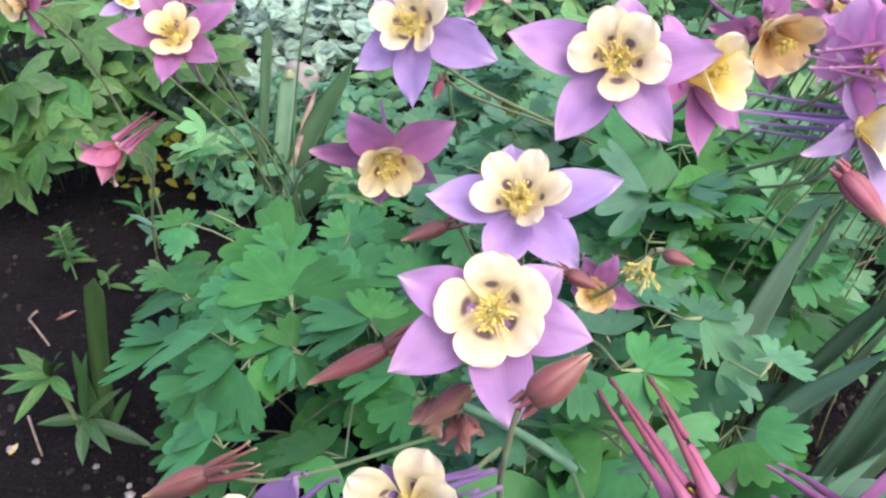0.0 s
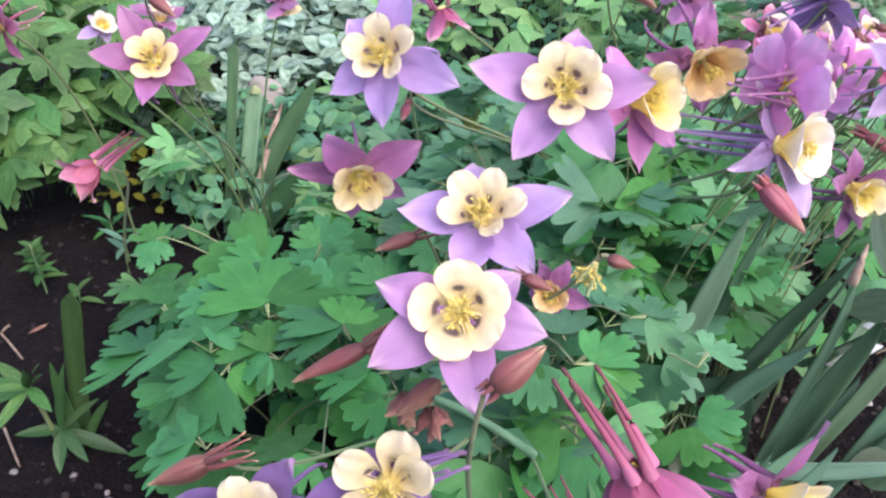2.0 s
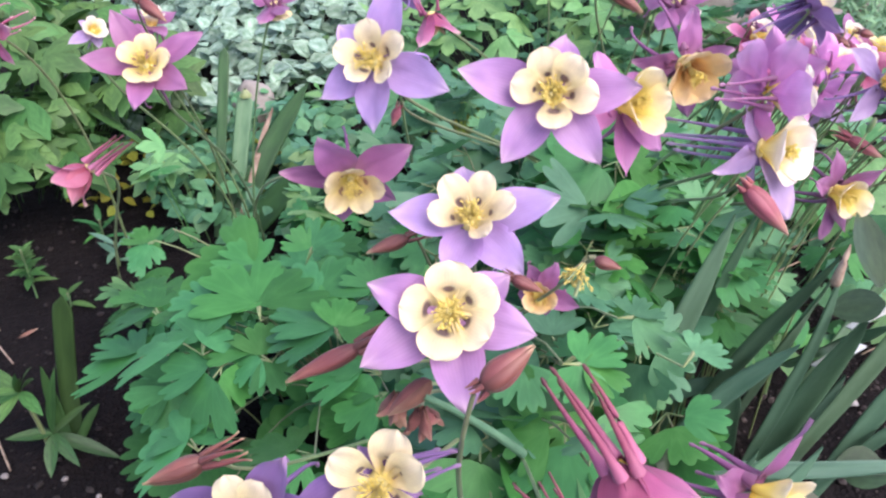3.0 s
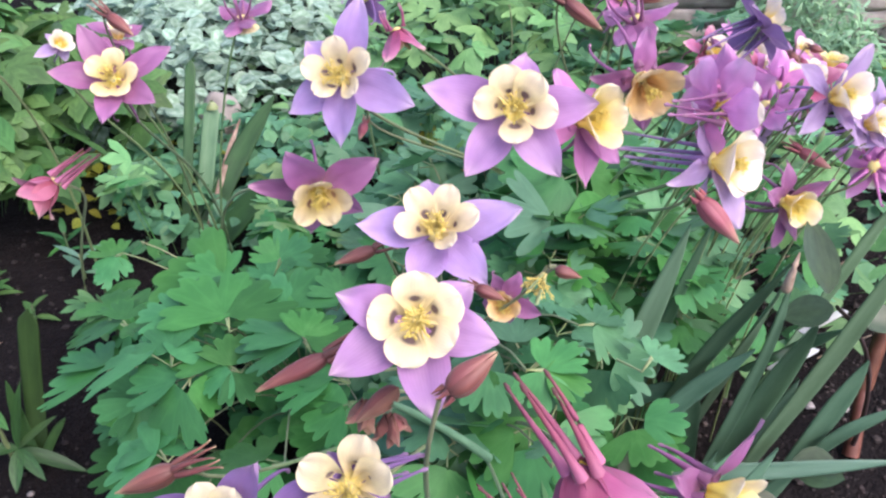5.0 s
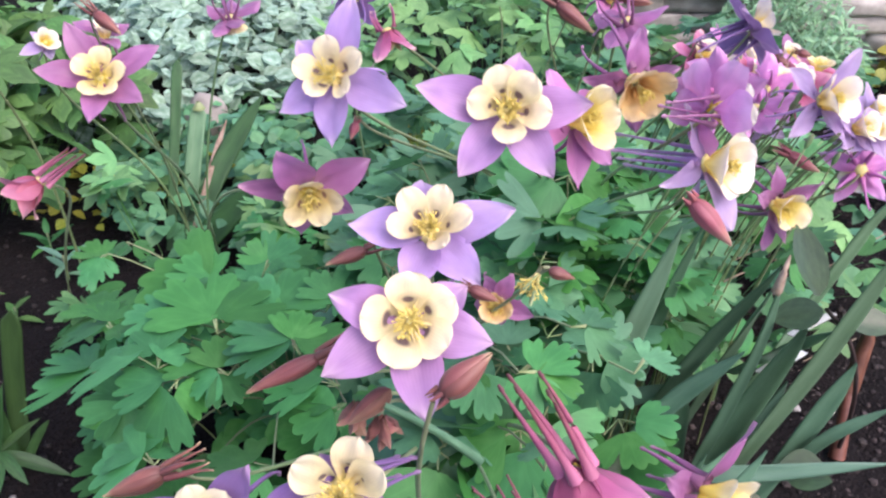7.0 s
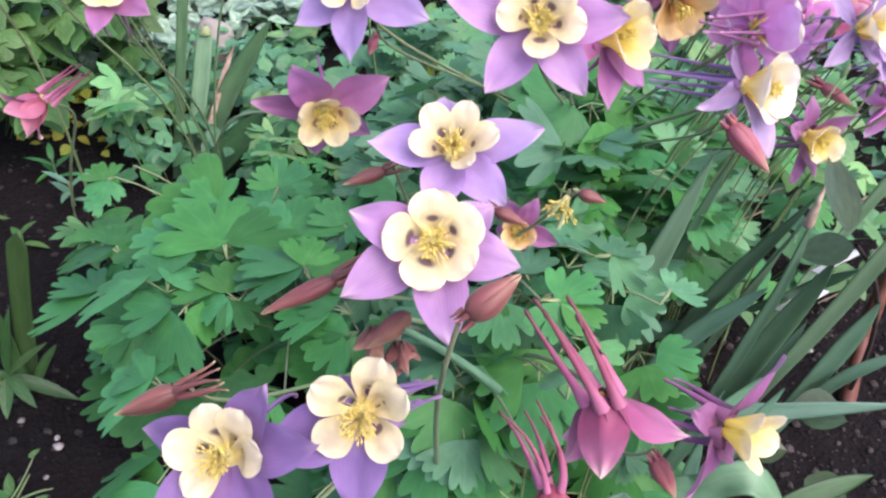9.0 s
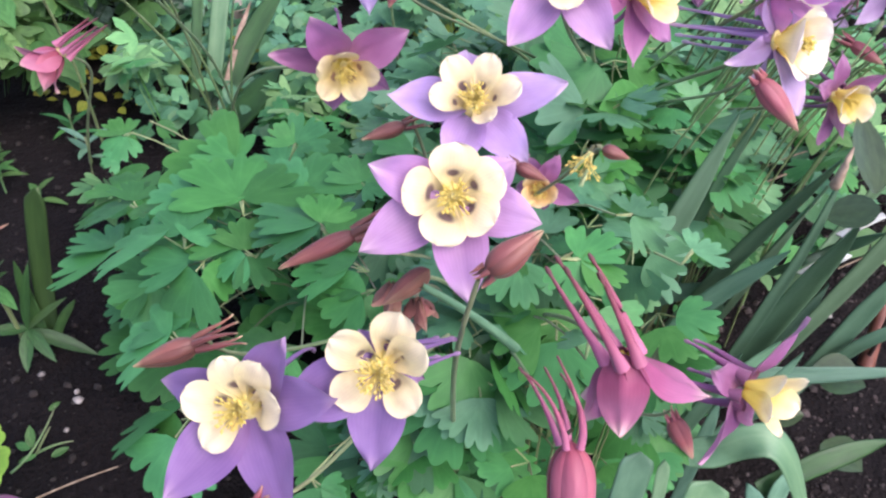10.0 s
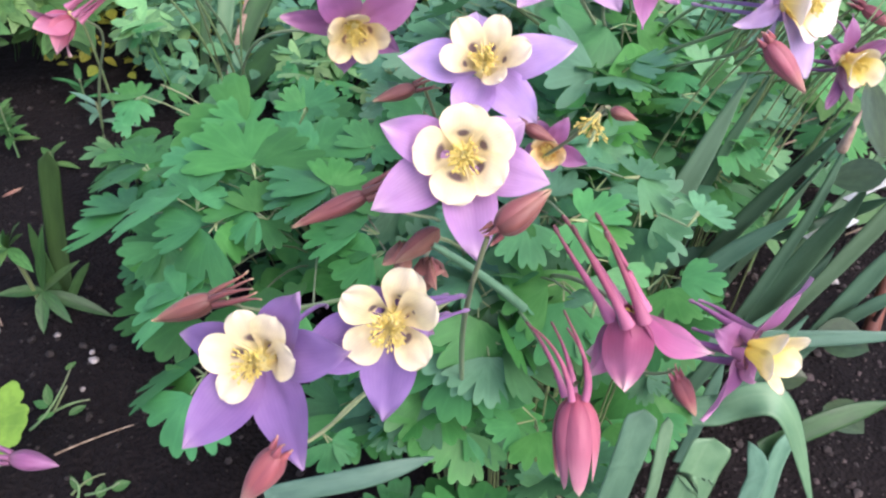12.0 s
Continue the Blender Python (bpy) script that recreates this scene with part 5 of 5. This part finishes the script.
clump_r = thing("iris_clump", (0.26, 0.56, 0.0), "clump of blue-green sword-shaped iris leaves leaning over", "plant")
for b, m, t, w, mat in (
        ((0.198, 0.51, 0.138), (0.206, 0.46, 0.283), (0.208, 0.40, 0.442), 0.0266, IRIS_PALE),
        ((0.240, 0.52, 0.176), (0.239, 0.48, 0.305), (0.236, 0.43, 0.425), 0.0127, IRIS),
        ((0.250, 0.50, 0.152), (0.262, 0.44, 0.299), (0.275, 0.385, 0.419), 0.0192, IRIS),
        ((0.232, 0.48, 0.144), (0.255, 0.45, 0.237), (0.287, 0.42, 0.315), 0.0198, IRIS),
        ((0.324, 0.53, 0.178), (0.314, 0.48, 0.280), (0.295, 0.42, 0.374), 0.0209, IRIS_PALE),
        ((0.314, 0.49, 0.120), (0.301, 0.43, 0.295), (0.275, 0.377, 0.412), 0.0182, IRIS),
        ((0.236, 0.54, 0.085), (0.244, 0.51, 0.204), (0.246, 0.49, 0.301), 0.0128, IRIS),
        ((0.275, 0.53, 0.115), (0.287, 0.52, 0.155), (0.301, 0.50, 0.202), 0.0152, IRIS),
        ((0.304, 0.52, 0.082), (0.288, 0.50, 0.160), (0.279, 0.49, 0.208), 0.0231, IRIS)):
    long_blade(clump_r, b, m, t, w, mat)
long_blade(clump_r, (0.204, 0.50, 0.175), (0.235, 0.48, 0.214), (0.265, 0.47, 0.235), 0.0144, IRIS, False)
part("dry_tip", tube(bmesh.new(), lambda v: arc((0.273, 0.378, 0.404), (0.271, 0.373, 0.416), (0.276, 0.380, 0.432))(v) - clump_r.location, lambda v: 0.0034 * (1 - v) ** 0.6 + 0.0004, 6, 8), TWIG, clump_r, "dried tan leaf tip")
clump_s = thing("iris_clump", (0.36, 0.56, 0.0), "clump of long blue-green iris leaves over bare soil", "plant")
for b, m, t, w, mat in (
        ((0.333, 0.51, 0.075), (0.333, 0.46, 0.234), (0.331, 0.42, 0.343), 0.0364, IRIS),
        ((0.373, 0.53, 0.051), (0.370, 0.50, 0.162), (0.363, 0.47, 0.237), 0.0231, IRIS),
        ((0.349, 0.46, 0.184), (0.345, 0.41, 0.318), (0.343, 0.37, 0.444), 0.0274, IRIS_PALE),
        ((0.360, 0.46, 0.347), (0.356, 0.43, 0.418), (0.354, 0.41, 0.456), 0.0184, IRIS_PALE),
        ((0.399, 0.50, 0.073), (0.402, 0.47, 0.191), (0.405, 0.45, 0.274), 0.0293, IRIS),
        ((0.356, 0.54, 0.069), (0.356, 0.52, 0.143), (0.358, 0.50, 0.196), 0.0174, IRIS),
        ((0.400, 0.48, 0.112), (0.423, 0.47, 0.167), (0.462, 0.46, 0.210), 0.0131, IRIS)):
    long_blade(clump_s, b, m, t, w, mat)
long_blade(clump_s, (0.337, 0.50, 0.228), (0.347, 0.46, 0.283), (0.360, 0.43, 0.325), 0.0141, IRIS, False)
long_blade(clump_s, (0.237, 0.43, 0.168), (0.338, 0.43, 0.165), (0.458, 0.43, 0.172), 0.0162, IRIS, False, face=(0, -0.9, 0.4))
for b, t, w, bend in (
        ((0.206, 0.389, 0.06), (0.296, 0.399, 0.24), 0.016, -0.012), ((0.235, 0.39, 0.05), (0.323, 0.406, 0.22), 0.015, 0.006),
        ((0.218, 0.396, 0.06), (0.261, 0.386, 0.24), 0.014, 0.004), ((0.252, 0.385, 0.04), (0.26, 0.391, 0.18), 0.014, 0.003)):
    blade_part(clump_s, b, t, w, IRIS, bend)
clump_f = thing("strap_leaf_clump", (0.20, 0.26, 0.0), "clump of broad bright green strap leaves, some cut off", "plant")
for b, m, t, w, mat, blunt in (
        ((0.127, 0.225, 0.233), (0.134, 0.235, 0.271), (0.141, 0.248, 0.304), 0.0200, IRIS, 1.0),
        ((0.158, 0.235, 0.211), (0.157, 0.240, 0.259), (0.158, 0.250, 0.293), 0.0075, IRIS_PALE, 1.0),
        ((0.177, 0.230, 0.220), (0.184, 0.240, 0.249), (0.192, 0.250, 0.272), 0.0270, IRIS_MID, 1.0),
        ((0.288, 0.320, 0.167), (0.329, 0.330, 0.184), (0.380, 0.345, 0.187), 0.0173, IRIS_DARK, 0.0),
        ((0.249, 0.270, 0.157), (0.249, 0.275, 0.195), (0.236, 0.280, 0.225), 0.0170, IRIS, 0.0),
        ((0.288, 0.300, 0.099), (0.285, 0.310, 0.164), (0.297, 0.320, 0.189), 0.0148, IRIS, 0.0)):
    long_blade(clump_f, b, m, t, w, mat, b[0] < 0.28, blunt)
long_blade(clump_f, (0.193, 0.265, 0.281), (0.228, 0.256, 0.298), (0.279, 0.245, 0.195), 0.0200, IRIS_MID, False, face=(0.35, -0.5, 0.8))
long_blade(clump_f, (-0.072, 0.225, 0.248), (-0.027, 0.230, 0.257), (0.016, 0.240, 0.264), 0.0132, IRIS, False)

clump_b = thing("cut_leaf_clump", (-0.299, 1.109, 0), "cut-back sword leaves with pale blunt tops", "plant")
for b, m, t, w, mat, blunt in (
        ((-0.329, 1.12, 0.123), (-0.324, 1.16, 0.194), (-0.319, 1.20, 0.266), 0.0160, IRIS_DARK, 1.0),
        ((-0.314, 1.12, 0.052), (-0.305, 1.16, 0.124), (-0.296, 1.20, 0.188), 0.0260, IRIS_MID, 1.0),
        ((-0.283, 1.12, 0.068), (-0.248, 1.16, 0.129), (-0.193, 1.20, 0.206), 0.0330, IRIS_DARK, 0.0),
        ((-0.286, 1.12, 0.078), (-0.271, 1.16, 0.124), (-0.255, 1.20, 0.163), 0.0084, TWIG, 0.0),
        ((-0.288, 1.043, 0.02), (-0.240, 1.052, 0.070), (-0.193, 1.062, 0.12), 0.0420, IRIS_DARK, 0.0)):
    long_blade(clump_b, b, m, t, w, mat, True, blunt)
part("cut_top", tube(bmesh.new(), lambda v: Vector((-0.2965, 1.198, 0.184 + 0.012 * v)) - clump_b.location, lambda v: 0.011 * (1 - 0.7 * v), 8, 3), PALE_STEM, clump_b, "pale cut end of a leaf")

clump_l = thing("iris_clump", (-0.414, 0.642, 0), "broad green sword leaf with two shorter ones on bare soil", "plant")
long_blade(clump_l, (-0.404, 0.622, 0.03), (-0.399, 0.638, 0.10), (-0.379, 0.642, 0.20), 0.0215, IRIS_DARK, True, 1.0)
long_blade(clump_l, (-0.410, 0.612, 0.02), (-0.416, 0.620, 0.06), (-0.419, 0.626, 0.115), 0.0140, IRIS_DARK)
long_blade(clump_l, (-0.396, 0.610, 0.015), (-0.380, 0.612, 0.045), (-0.362, 0.614, 0.07), 0.0100, IRIS_DARK)


# ---- small plants on the soil ----
def pointed_leaf(bm, base, tip, width, up=(0, 0, 1), sag=0.0):
    b, t = Vector(base), Vector(tip)
    d = (t - b).normalized()
    side = d.cross(Vector(up)).normalized()
    nn = side.cross(d)
    length = (t - b).length

    def f(u, v):
        w = width * (2.6 * v ** 0.8 * (1 - v) + 0.12 * (1 - v))
        return b + (t - b) * v + side * (u * w) + nn * (0.25 * abs(u) * w - sag * length * v * v)
    return sheet(bm, f, 4, 8)


def rosette(place, height, count, length, width, mat, label, name, seed):
    """An upright shoot with pointed leaves in whorls."""
    rng = random.Random(seed)
    ob = thing(name, place, label, "plant")
    part("stem", tube(bmesh.new(), arc((0, 0, 0), (0, 0, height / 2), (0, 0, height)), lambda v: 0.0014, 6, 6), STEM, ob)
    for i in range(count):
        k = i / count
        a = i * 2.4 + rng.uniform(-0.3, 0.3)
        z = height * (0.35 + 0.65 * k)
        s = length * (1.05 - 0.45 * k) * rng.uniform(0.85, 1.15)
        up = 0.15 + 1.0 * k
        tip = Vector((math.cos(a), math.sin(a), up)).normalized() * s
        part("leaf", pointed_leaf(bmesh.new(), (0, 0, z), Vector((0, 0, z)) + tip, width, sag=0.25), mat, ob)


def lily():
    foot = (-0.430, 0.606, 0)
    ob = thing("lily_shoot", foot, "young lily shoot with whorls of narrow pointed green leaves", "plant")
    o, top, low = Vector(foot), Vector((-0.436, 0.603, 0.10)), Vector((-0.422, 0.608, 0.03))
    part("stem", tube(bmesh.new(), lambda v: arc(o, o + Vector((0, 0, 0.05)), top)(v) - o, lambda v: 0.0026, 6, 8), STEM, ob)
    for b, t, w in ((top, (-0.483, 0.628, 0.12), 0.0085), (top, (-0.499, 0.611, 0.11), 0.0075), (top, (-0.466, 0.573, 0.13), 0.0065), (top, (-0.480, 0.579, 0.10), 0.0085),
                    (top, (-0.400, 0.570, 0.17), 0.0065), (top, (-0.401, 0.571, 0.10), 0.0085), (top, (-0.464, 0.556, 0.08), 0.009), (top, (-0.424, 0.580, 0.15), 0.006), (top, (-0.408, 0.584, 0.14), 0.006),
                    (top, (-0.411, 0.568, 0.16), 0.006), (low, (-0.459, 0.585, 0.05), 0.0085), (low, (-0.398, 0.590, 0.02), 0.0095), (low, (-0.414, 0.563, 0.01), 0.0095), (low, (-0.344, 0.592, 0.01), 0.0095),
                    (low, (-0.405, 0.612, 0.12), 0.0085), (low, (-0.374, 0.609, 0.08), 0.007), (low, (-0.460, 0.612, 0.03), 0.008), (low, (-0.385, 0.575, 0.015), 0.008)):
        bm = bmesh.new()
        pointed_leaf(bm, Vector(b) - o, Vector(t) - o, w, (0, -0.4, 1), 0.12)
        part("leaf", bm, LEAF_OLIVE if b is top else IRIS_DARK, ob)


lily()
rosette((-0.568, 0.902, -0), 0.085, 18, 0.030, 0.007, LEAF_OLIVE, "small leafy weed seedling on bare soil", "weed", 2)
rosette((-0.507, 0.875, 0), 0.03, 4, 0.035, 0.007, LEAF_OLIVE, "small weed with a few leaves", "weed", 3)
def sprawling_weed(foot, stems, leaves):
    """Thin lying stems with a few small rounded leaves."""
    ob = thing("weed", foot, "low sprawling weed with thin stems and small rounded leaves", "plant")
    o = Vector(foot)
    for a, b, c in stems:
        part("stem", tube(bmesh.new(), lambda v, a=a, b=b, c=c: arc(a, b, c)(v) - o, lambda v: 0.0014 - 0.0007 * v, 5, 10), STEM, ob)
    for b, t, w in leaves:
        part("leaf", pointed_leaf(bmesh.new(), Vector(b) - o, Vector(t) - o, w, (0, -0.3, 1)), LEAF_OLIVE, ob)


sprawling_weed((-0.368, 0.462, 0.004), [(((-0.384, 0.439, 0.003)), ((-0.358, 0.448, 0.02)), ((-0.355, 0.5, 0.03))), (((-0.367, 0.459, 0.005)), ((-0.352, 0.465, 0.03)), ((-0.351, 0.474, 0.03))), (((-0.366, 0.462, 0.004)), ((-0.345, 0.462, 0.02)), ((-0.333, 0.472, 0.01)))],
               [(((-0.371, 0.464, 0.01)), ((-0.378, 0.484, 0.02)), 0.0062), (((-0.372, 0.462, 0.01)), ((-0.389, 0.469, 0.01)), 0.0055), (((-0.359, 0.494, 0.03)), ((-0.352, 0.506, 0.03)), 0.004), (((-0.348, 0.453, 0.01)), ((-0.334, 0.465, 0.01)), 0.005), (((-0.363, 0.455, 0.01)), ((-0.38, 0.449, 0.006)), 0.004)])
sprawling_weed((-0.302, 0.373, 0.004), [(((-0.319, 0.367, 0.003)), ((-0.302, 0.377, 0.02)), ((-0.287, 0.379, 0.02))), (((-0.312, 0.361, 0.003)), ((-0.304, 0.368, 0.02)), ((-0.317, 0.374, 0.02))), (((-0.306, 0.367, 0.003)), ((-0.281, 0.36, 0.02)), ((-0.271, 0.37, 0.02)))],
               [(((-0.278, 0.366, 0.015)), ((-0.263, 0.374, 0.015)), 0.0065), (((-0.289, 0.36, 0.01)), ((-0.288, 0.373, 0.015)), 0.0065), (((-0.302, 0.373, 0.01)), ((-0.308, 0.385, 0.015)), 0.005), (((-0.312, 0.368, 0.01)), ((-0.321, 0.38, 0.015)), 0.004)])
for p, q in ((((-0.502, 0.578, 0.004)), ((-0.498, 0.592, 0.006))), (((-0.554, 0.807, 0.004)), ((-0.531, 0.823, 0.006)))):
    ob = new("fallen_petal", as_mesh("fallen_petal", pointed_leaf(bmesh.new(), (0, 0, 0), Vector(q) - Vector(p), 0.005, sag=-0.1), WITHERED if p[1] > 0.6 else BUFF))
    ob.location = p
    tagged(ob, "small faded petal lying on dark soil", "petal")
rosette((-0.513, 1.036, 0), 0.05, 7, 0.05, 0.006, LEAF, "thin grassy weed at the edge of the soil", "weed", 6)
rosette((-0.469, 0.973, 0), 0.05, 5, 0.06, 0.007, IRIS, "thin grassy weed at the edge of the soil", "weed", 7)
rosette((-0.589, 0.941, 0), 0.05, 12, 0.025, 0.006, LEAF_OLIVE, "small leafy weed seedling on bare soil", "weed", 8)

low = thing("mallow_leaf", (-0.391, 0.404, 0.02), "bright green rounded leaf near the ground", "leaf")
lf = part("leaflet", leaflet_mesh(90, notch=0.1, crenation=0.05, mat=MALLOW), None, low)
lay(lf, (-0.415, 0.409, 0.05), (-0.362, 0.413, 0.05), 1.0, 0.2)


def twig(points, r, label, mat=TWIG):
    p = [Vector(q) for q in points]
    ob = thing("twig", p[0], label, "twig")
    for a, b in zip(p, p[1:]):
        j = (b - a) * 0.04
        part("piece", tube(bmesh.new(), arc(a - p[0], (a + b) / 2 - p[0] + Vector((0, 0, 0.004)), b - p[0] + j), lambda v: r * (1.1 - 0.3 * v), 6, 6), mat, ob)


twig([(-0.573, 0.806, 0.02), (-0.584, 0.798, 0.012), (-0.537, 0.752, 0.01)], 0.0016, "pale bent dry twig lying on soil")
twig([(-0.504, 0.63, 0.01), (-0.465, 0.578, 0.006)], 0.0015, "thin dry stalk lying on soil")
twig([(-0.346, 0.406, 0.01), (-0.283, 0.442, 0.008)], 0.0009, "thin dry stalk lying on soil")

for a, b in ((((0.432, 0.778, 0.12)), ((0.518, 0.806, 0.14))), (((0.638, 0.89, 0.06)), ((0.759, 0.954, 0.08))), (((0.41, 0.786, 0.05)), ((0.452, 0.764, 0.05))),
             (((0.517, 0.939, 0.04)), ((0.596, 0.984, 0.04))), (((0.556, 0.74, 0.02)), ((0.638, 0.771, 0.03)))):
    twig([a, b], 0.0012, "thin pale dry stalk lying among the plants")


# ---- rose shoot and plant label ----
def rose():
    foot = (0.541, 0.6, -0)
    ob = thing("rose_shoot", foot, "young rose shoot with dark glossy leaflets", "plant")
    o = Vector(foot)
    node = Vector((0.328, 0.401, 0.37))
    part("cane", tube(bmesh.new(), lambda v: arc(o, (o + node) / 2 + Vector((0.03, 0, 0.05)), node)(v) - o, lambda v: 0.0028 - 0.0012 * v, 7, 12), DARK_STEM, ob)
    for b, t, w in ((((0.324, 0.411, 0.375)), ((0.334, 0.479, 0.4)), 0.017), (((0.325, 0.399, 0.37)), ((0.293, 0.411, 0.355)), 0.015), (((0.349, 0.41, 0.355)), ((0.391, 0.404, 0.35)), 0.014)):
        bm = bmesh.new()
        pointed_leaf(bm, Vector(b) - o, Vector(t) - o, w, (0.1, -0.6, 0.8))
        part("leaflet", bm, ROSE_LEAF, ob)
    for b, t, w in ((((0.371, 0.452, 0.15)), ((0.411, 0.43, 0.15)), 0.026), (((0.323, 0.429, 0.12)), ((0.362, 0.422, 0.12)), 0.02), (((0.392, 0.422, 0.08)), ((0.417, 0.39, 0.08)), 0.024), (((0.166, 0.31, 0.3)), ((0.169, 0.326, 0.31)), 0.012)):
        bm = bmesh.new()
        pointed_leaf(bm, Vector(b) - o, Vector(t) - o, w, (0, -0.3, 1))
        part("leaflet", bm, ROSE_LEAF, ob)


rose()
twig([(0.536, 0.591, 0), (0.55, 0.631, 0.07), (0.565, 0.655, 0.16)], 0.009, "thick red-brown cane rising from the soil", RED_STEM)


def plant_label(a, b, width, label):
    a, b = Vector(a), Vector(b)
    ob = thing("plant_label", a, label, "plant label")
    d = (b - a)
    bm = bmesh.new()
    bmesh.ops.create_cube(bm, size=1)
    bmesh.ops.bevel(bm, geom=bm.edges[:], offset=0.04, segments=2, affect="EDGES")
    p = part("strip", bm, LABEL, ob)
    x = d.normalized()
    y = Vector((0, 0.35, 0.94)).cross(x).normalized()
    p.matrix_basis = Matrix.Translation(d / 2) @ (Matrix((x * d.length, y * width, x.cross(y) * 0.0015)).transposed()).to_4x4()


plant_label((0.335, 0.466, 0.25), (0.383, 0.495, 0.25), 0.014, "white plastic strip among iris leaves")
plant_label((0.336, 0.445, 0.31), (0.376, 0.46, 0.32), 0.008, "white plastic strip behind a rose leaf")


# ---- ground cover and far plants ----
def leaf_field(name, label, category, mat, count, area, z, size, width, seed, tilt=0.7):
    """Many small leaves that nobody could count, as one mesh."""
    rng = random.Random(seed)
    verts, faces, uvs = [], [], []
    x0, x1, y0, y1 = area
    prof = ((0.0, 0.05), (0.2, 0.7), (0.45, 1.0), (0.75, 0.66), (1.0, 0.03))
    for i in range(count):
        x, y = rng.uniform(x0, x1), rng.uniform(y0, y1)
        cx, cy = (x0 + x1) / 2, (y0 + y1) / 2
        edge = ((x - cx) / (x1 - x0) * 2) ** 2 + ((y - cy) / (y1 - y0) * 2) ** 2
        if edge > 1.0 + 0.25 * noise.noise(Vector((x * 9, y * 9, seed))):
            continue
        h = z * (0.35 + 0.65 * rng.random()) * (1.05 - 0.5 * edge)
        h = max(0.004, h + 0.3 * z * noise.noise(Vector((x * 6, y * 6, seed + 3))))
        a, s = rng.uniform(0, 6.283), size * rng.uniform(0.6, 1.25)
        d = Vector((math.cos(a), math.sin(a), rng.uniform(-tilt, tilt * 0.6))).normalized()
        side = d.cross(Vector((rng.uniform(-0.5, 0.5), rng.uniform(-0.8, 0.2), 1))).normalized()
        nn = side.cross(d)
        p, b = Vector((x, y, h)), len(verts)
        for v, w in prof:
            for u in (-1, 0, 1):
                q = p + d * (s * v) + side * (u * w * s * width) + nn * (0.22 * abs(u) * w * s * width - 0.2 * s * v * v)
                verts.append(q[:])
        for j in range(4):
            for u in range(2):
                faces.append((b + j * 3 + u, b + j * 3 + u + 1, b + j * 3 + u + 4, b + j * 3 + u + 3))
                uvs += [(u / 2, j / 4), ((u + 1) / 2, j / 4), ((u + 1) / 2, (j + 1) / 4), (u / 2, (j + 1) / 4)]
    me = bpy.data.meshes.new(name)
    me.from_pydata(verts, [], faces)
    layer = me.uv_layers.new(name="UVMap")
    layer.data.foreach_set("uv", [c for q in uvs for c in q])
    me.polygons.foreach_set("use_smooth", [True] * len(me.polygons))
    me.materials.append(mat)
    return tagged(new(name, me), label, category, kind="stuff")


leaf_field("silver_groundcover", "dense patch of silvery white leaves with green rims", "ground cover", SILVER, 2600, (-0.82, -0.08, 1.38, 2.5), 0.17, 0.045, 0.36, 1)
leaf_field("yellow_groundcover", "low creeping plant with round yellow-green leaves", "ground cover", LEAF_YELLOW, 230, (-0.66, -0.22, 1.1, 1.45), 0.05, 0.022, 0.45, 2)
leaf_field("mixed_groundcover", "low soft green leaves round cut-back sword leaves", "ground cover", LEAF_BLUE, 800, (-0.50, -0.06, 0.98, 1.50), 0.12, 0.032, 0.38, 21)
leaf_field("yellow_groundcover", "patch of small yellow leaves behind the flowers", "ground cover", LEAF_YELLOW, 420, (0.0, 0.28, 1.25, 1.5), 0.09, 0.022, 0.45, 3)
leaf_field("ferny_bush", "soft grey-green feathery bush by the wall", "bush", FERNY, 3200, (0.76, 1.06, 1.5, 1.9), 0.26, 0.03, 0.11, 4, 1.2)
leaf_field("mixed_groundcover", "mixed low green leaves filling the bed", "ground cover", LEAF_PALE, 1600, (-1.3, 1.3, 1.2, 3.0), 0.10, 0.045, 0.34, 5)
leaf_field("mixed_groundcover", "mixed low green leaves filling the bed", "ground cover", LEAF_BLUE, 1600, (-0.25, 1.25, 0.75, 2.4), 0.11, 0.04, 0.36, 6)
leaf_field("mixed_groundcover", "mixed low green leaves under the taller plants", "ground cover", LEAF, 700, (-0.2, 0.32, 0.42, 1.0), 0.12, 0.04, 0.36, 7)
leaf_field("lime_groundcover", "bright lime green leaves at the foot of the wall", "ground cover", LEAF_YELLOW, 160, (1.12, 1.5, 1.45, 1.85), 0.1, 0.05, 0.4, 8)


# ---- dry stone edging ----
def wall():
    rng = random.Random(12)
    ob = thing("stone_edging", (1.15, 1.95, 0), "low dry edging of flat weathered grey stones", "stone wall", kind="structure")
    z = 0.0
    for course in range(6):
        h = rng.uniform(0.035, 0.055)
        x = -0.66 + rng.uniform(-0.08, 0)
        while x < 1.3:
            w = rng.uniform(0.16, 0.34)
            bm = bmesh.new()
            bmesh.ops.create_cube(bm, size=1)
            bmesh.ops.subdivide_edges(bm, edges=bm.edges[:], cuts=2, use_grid_fill=True)
            o = rng.uniform(0, 90)
            for v in bm.verts:
                v.co = Vector((v.co.x * w * 0.98, v.co.y * 0.2, v.co.z * h * 0.92)) + Vector((1, 1, 0.6)) * 0.012 * noise.noise(Vector(v.co) * 2.1 + Vector((o, 0, 0)))
            s = part("stone", bm, STONE, ob)
            s.location = (x + w / 2, rng.uniform(-0.02, 0.02), z + h / 2)
            s.rotation_euler = (0, rng.uniform(-0.03, 0.03), rng.uniform(-0.06, 0.06))
            x += w
        z += h


wall()
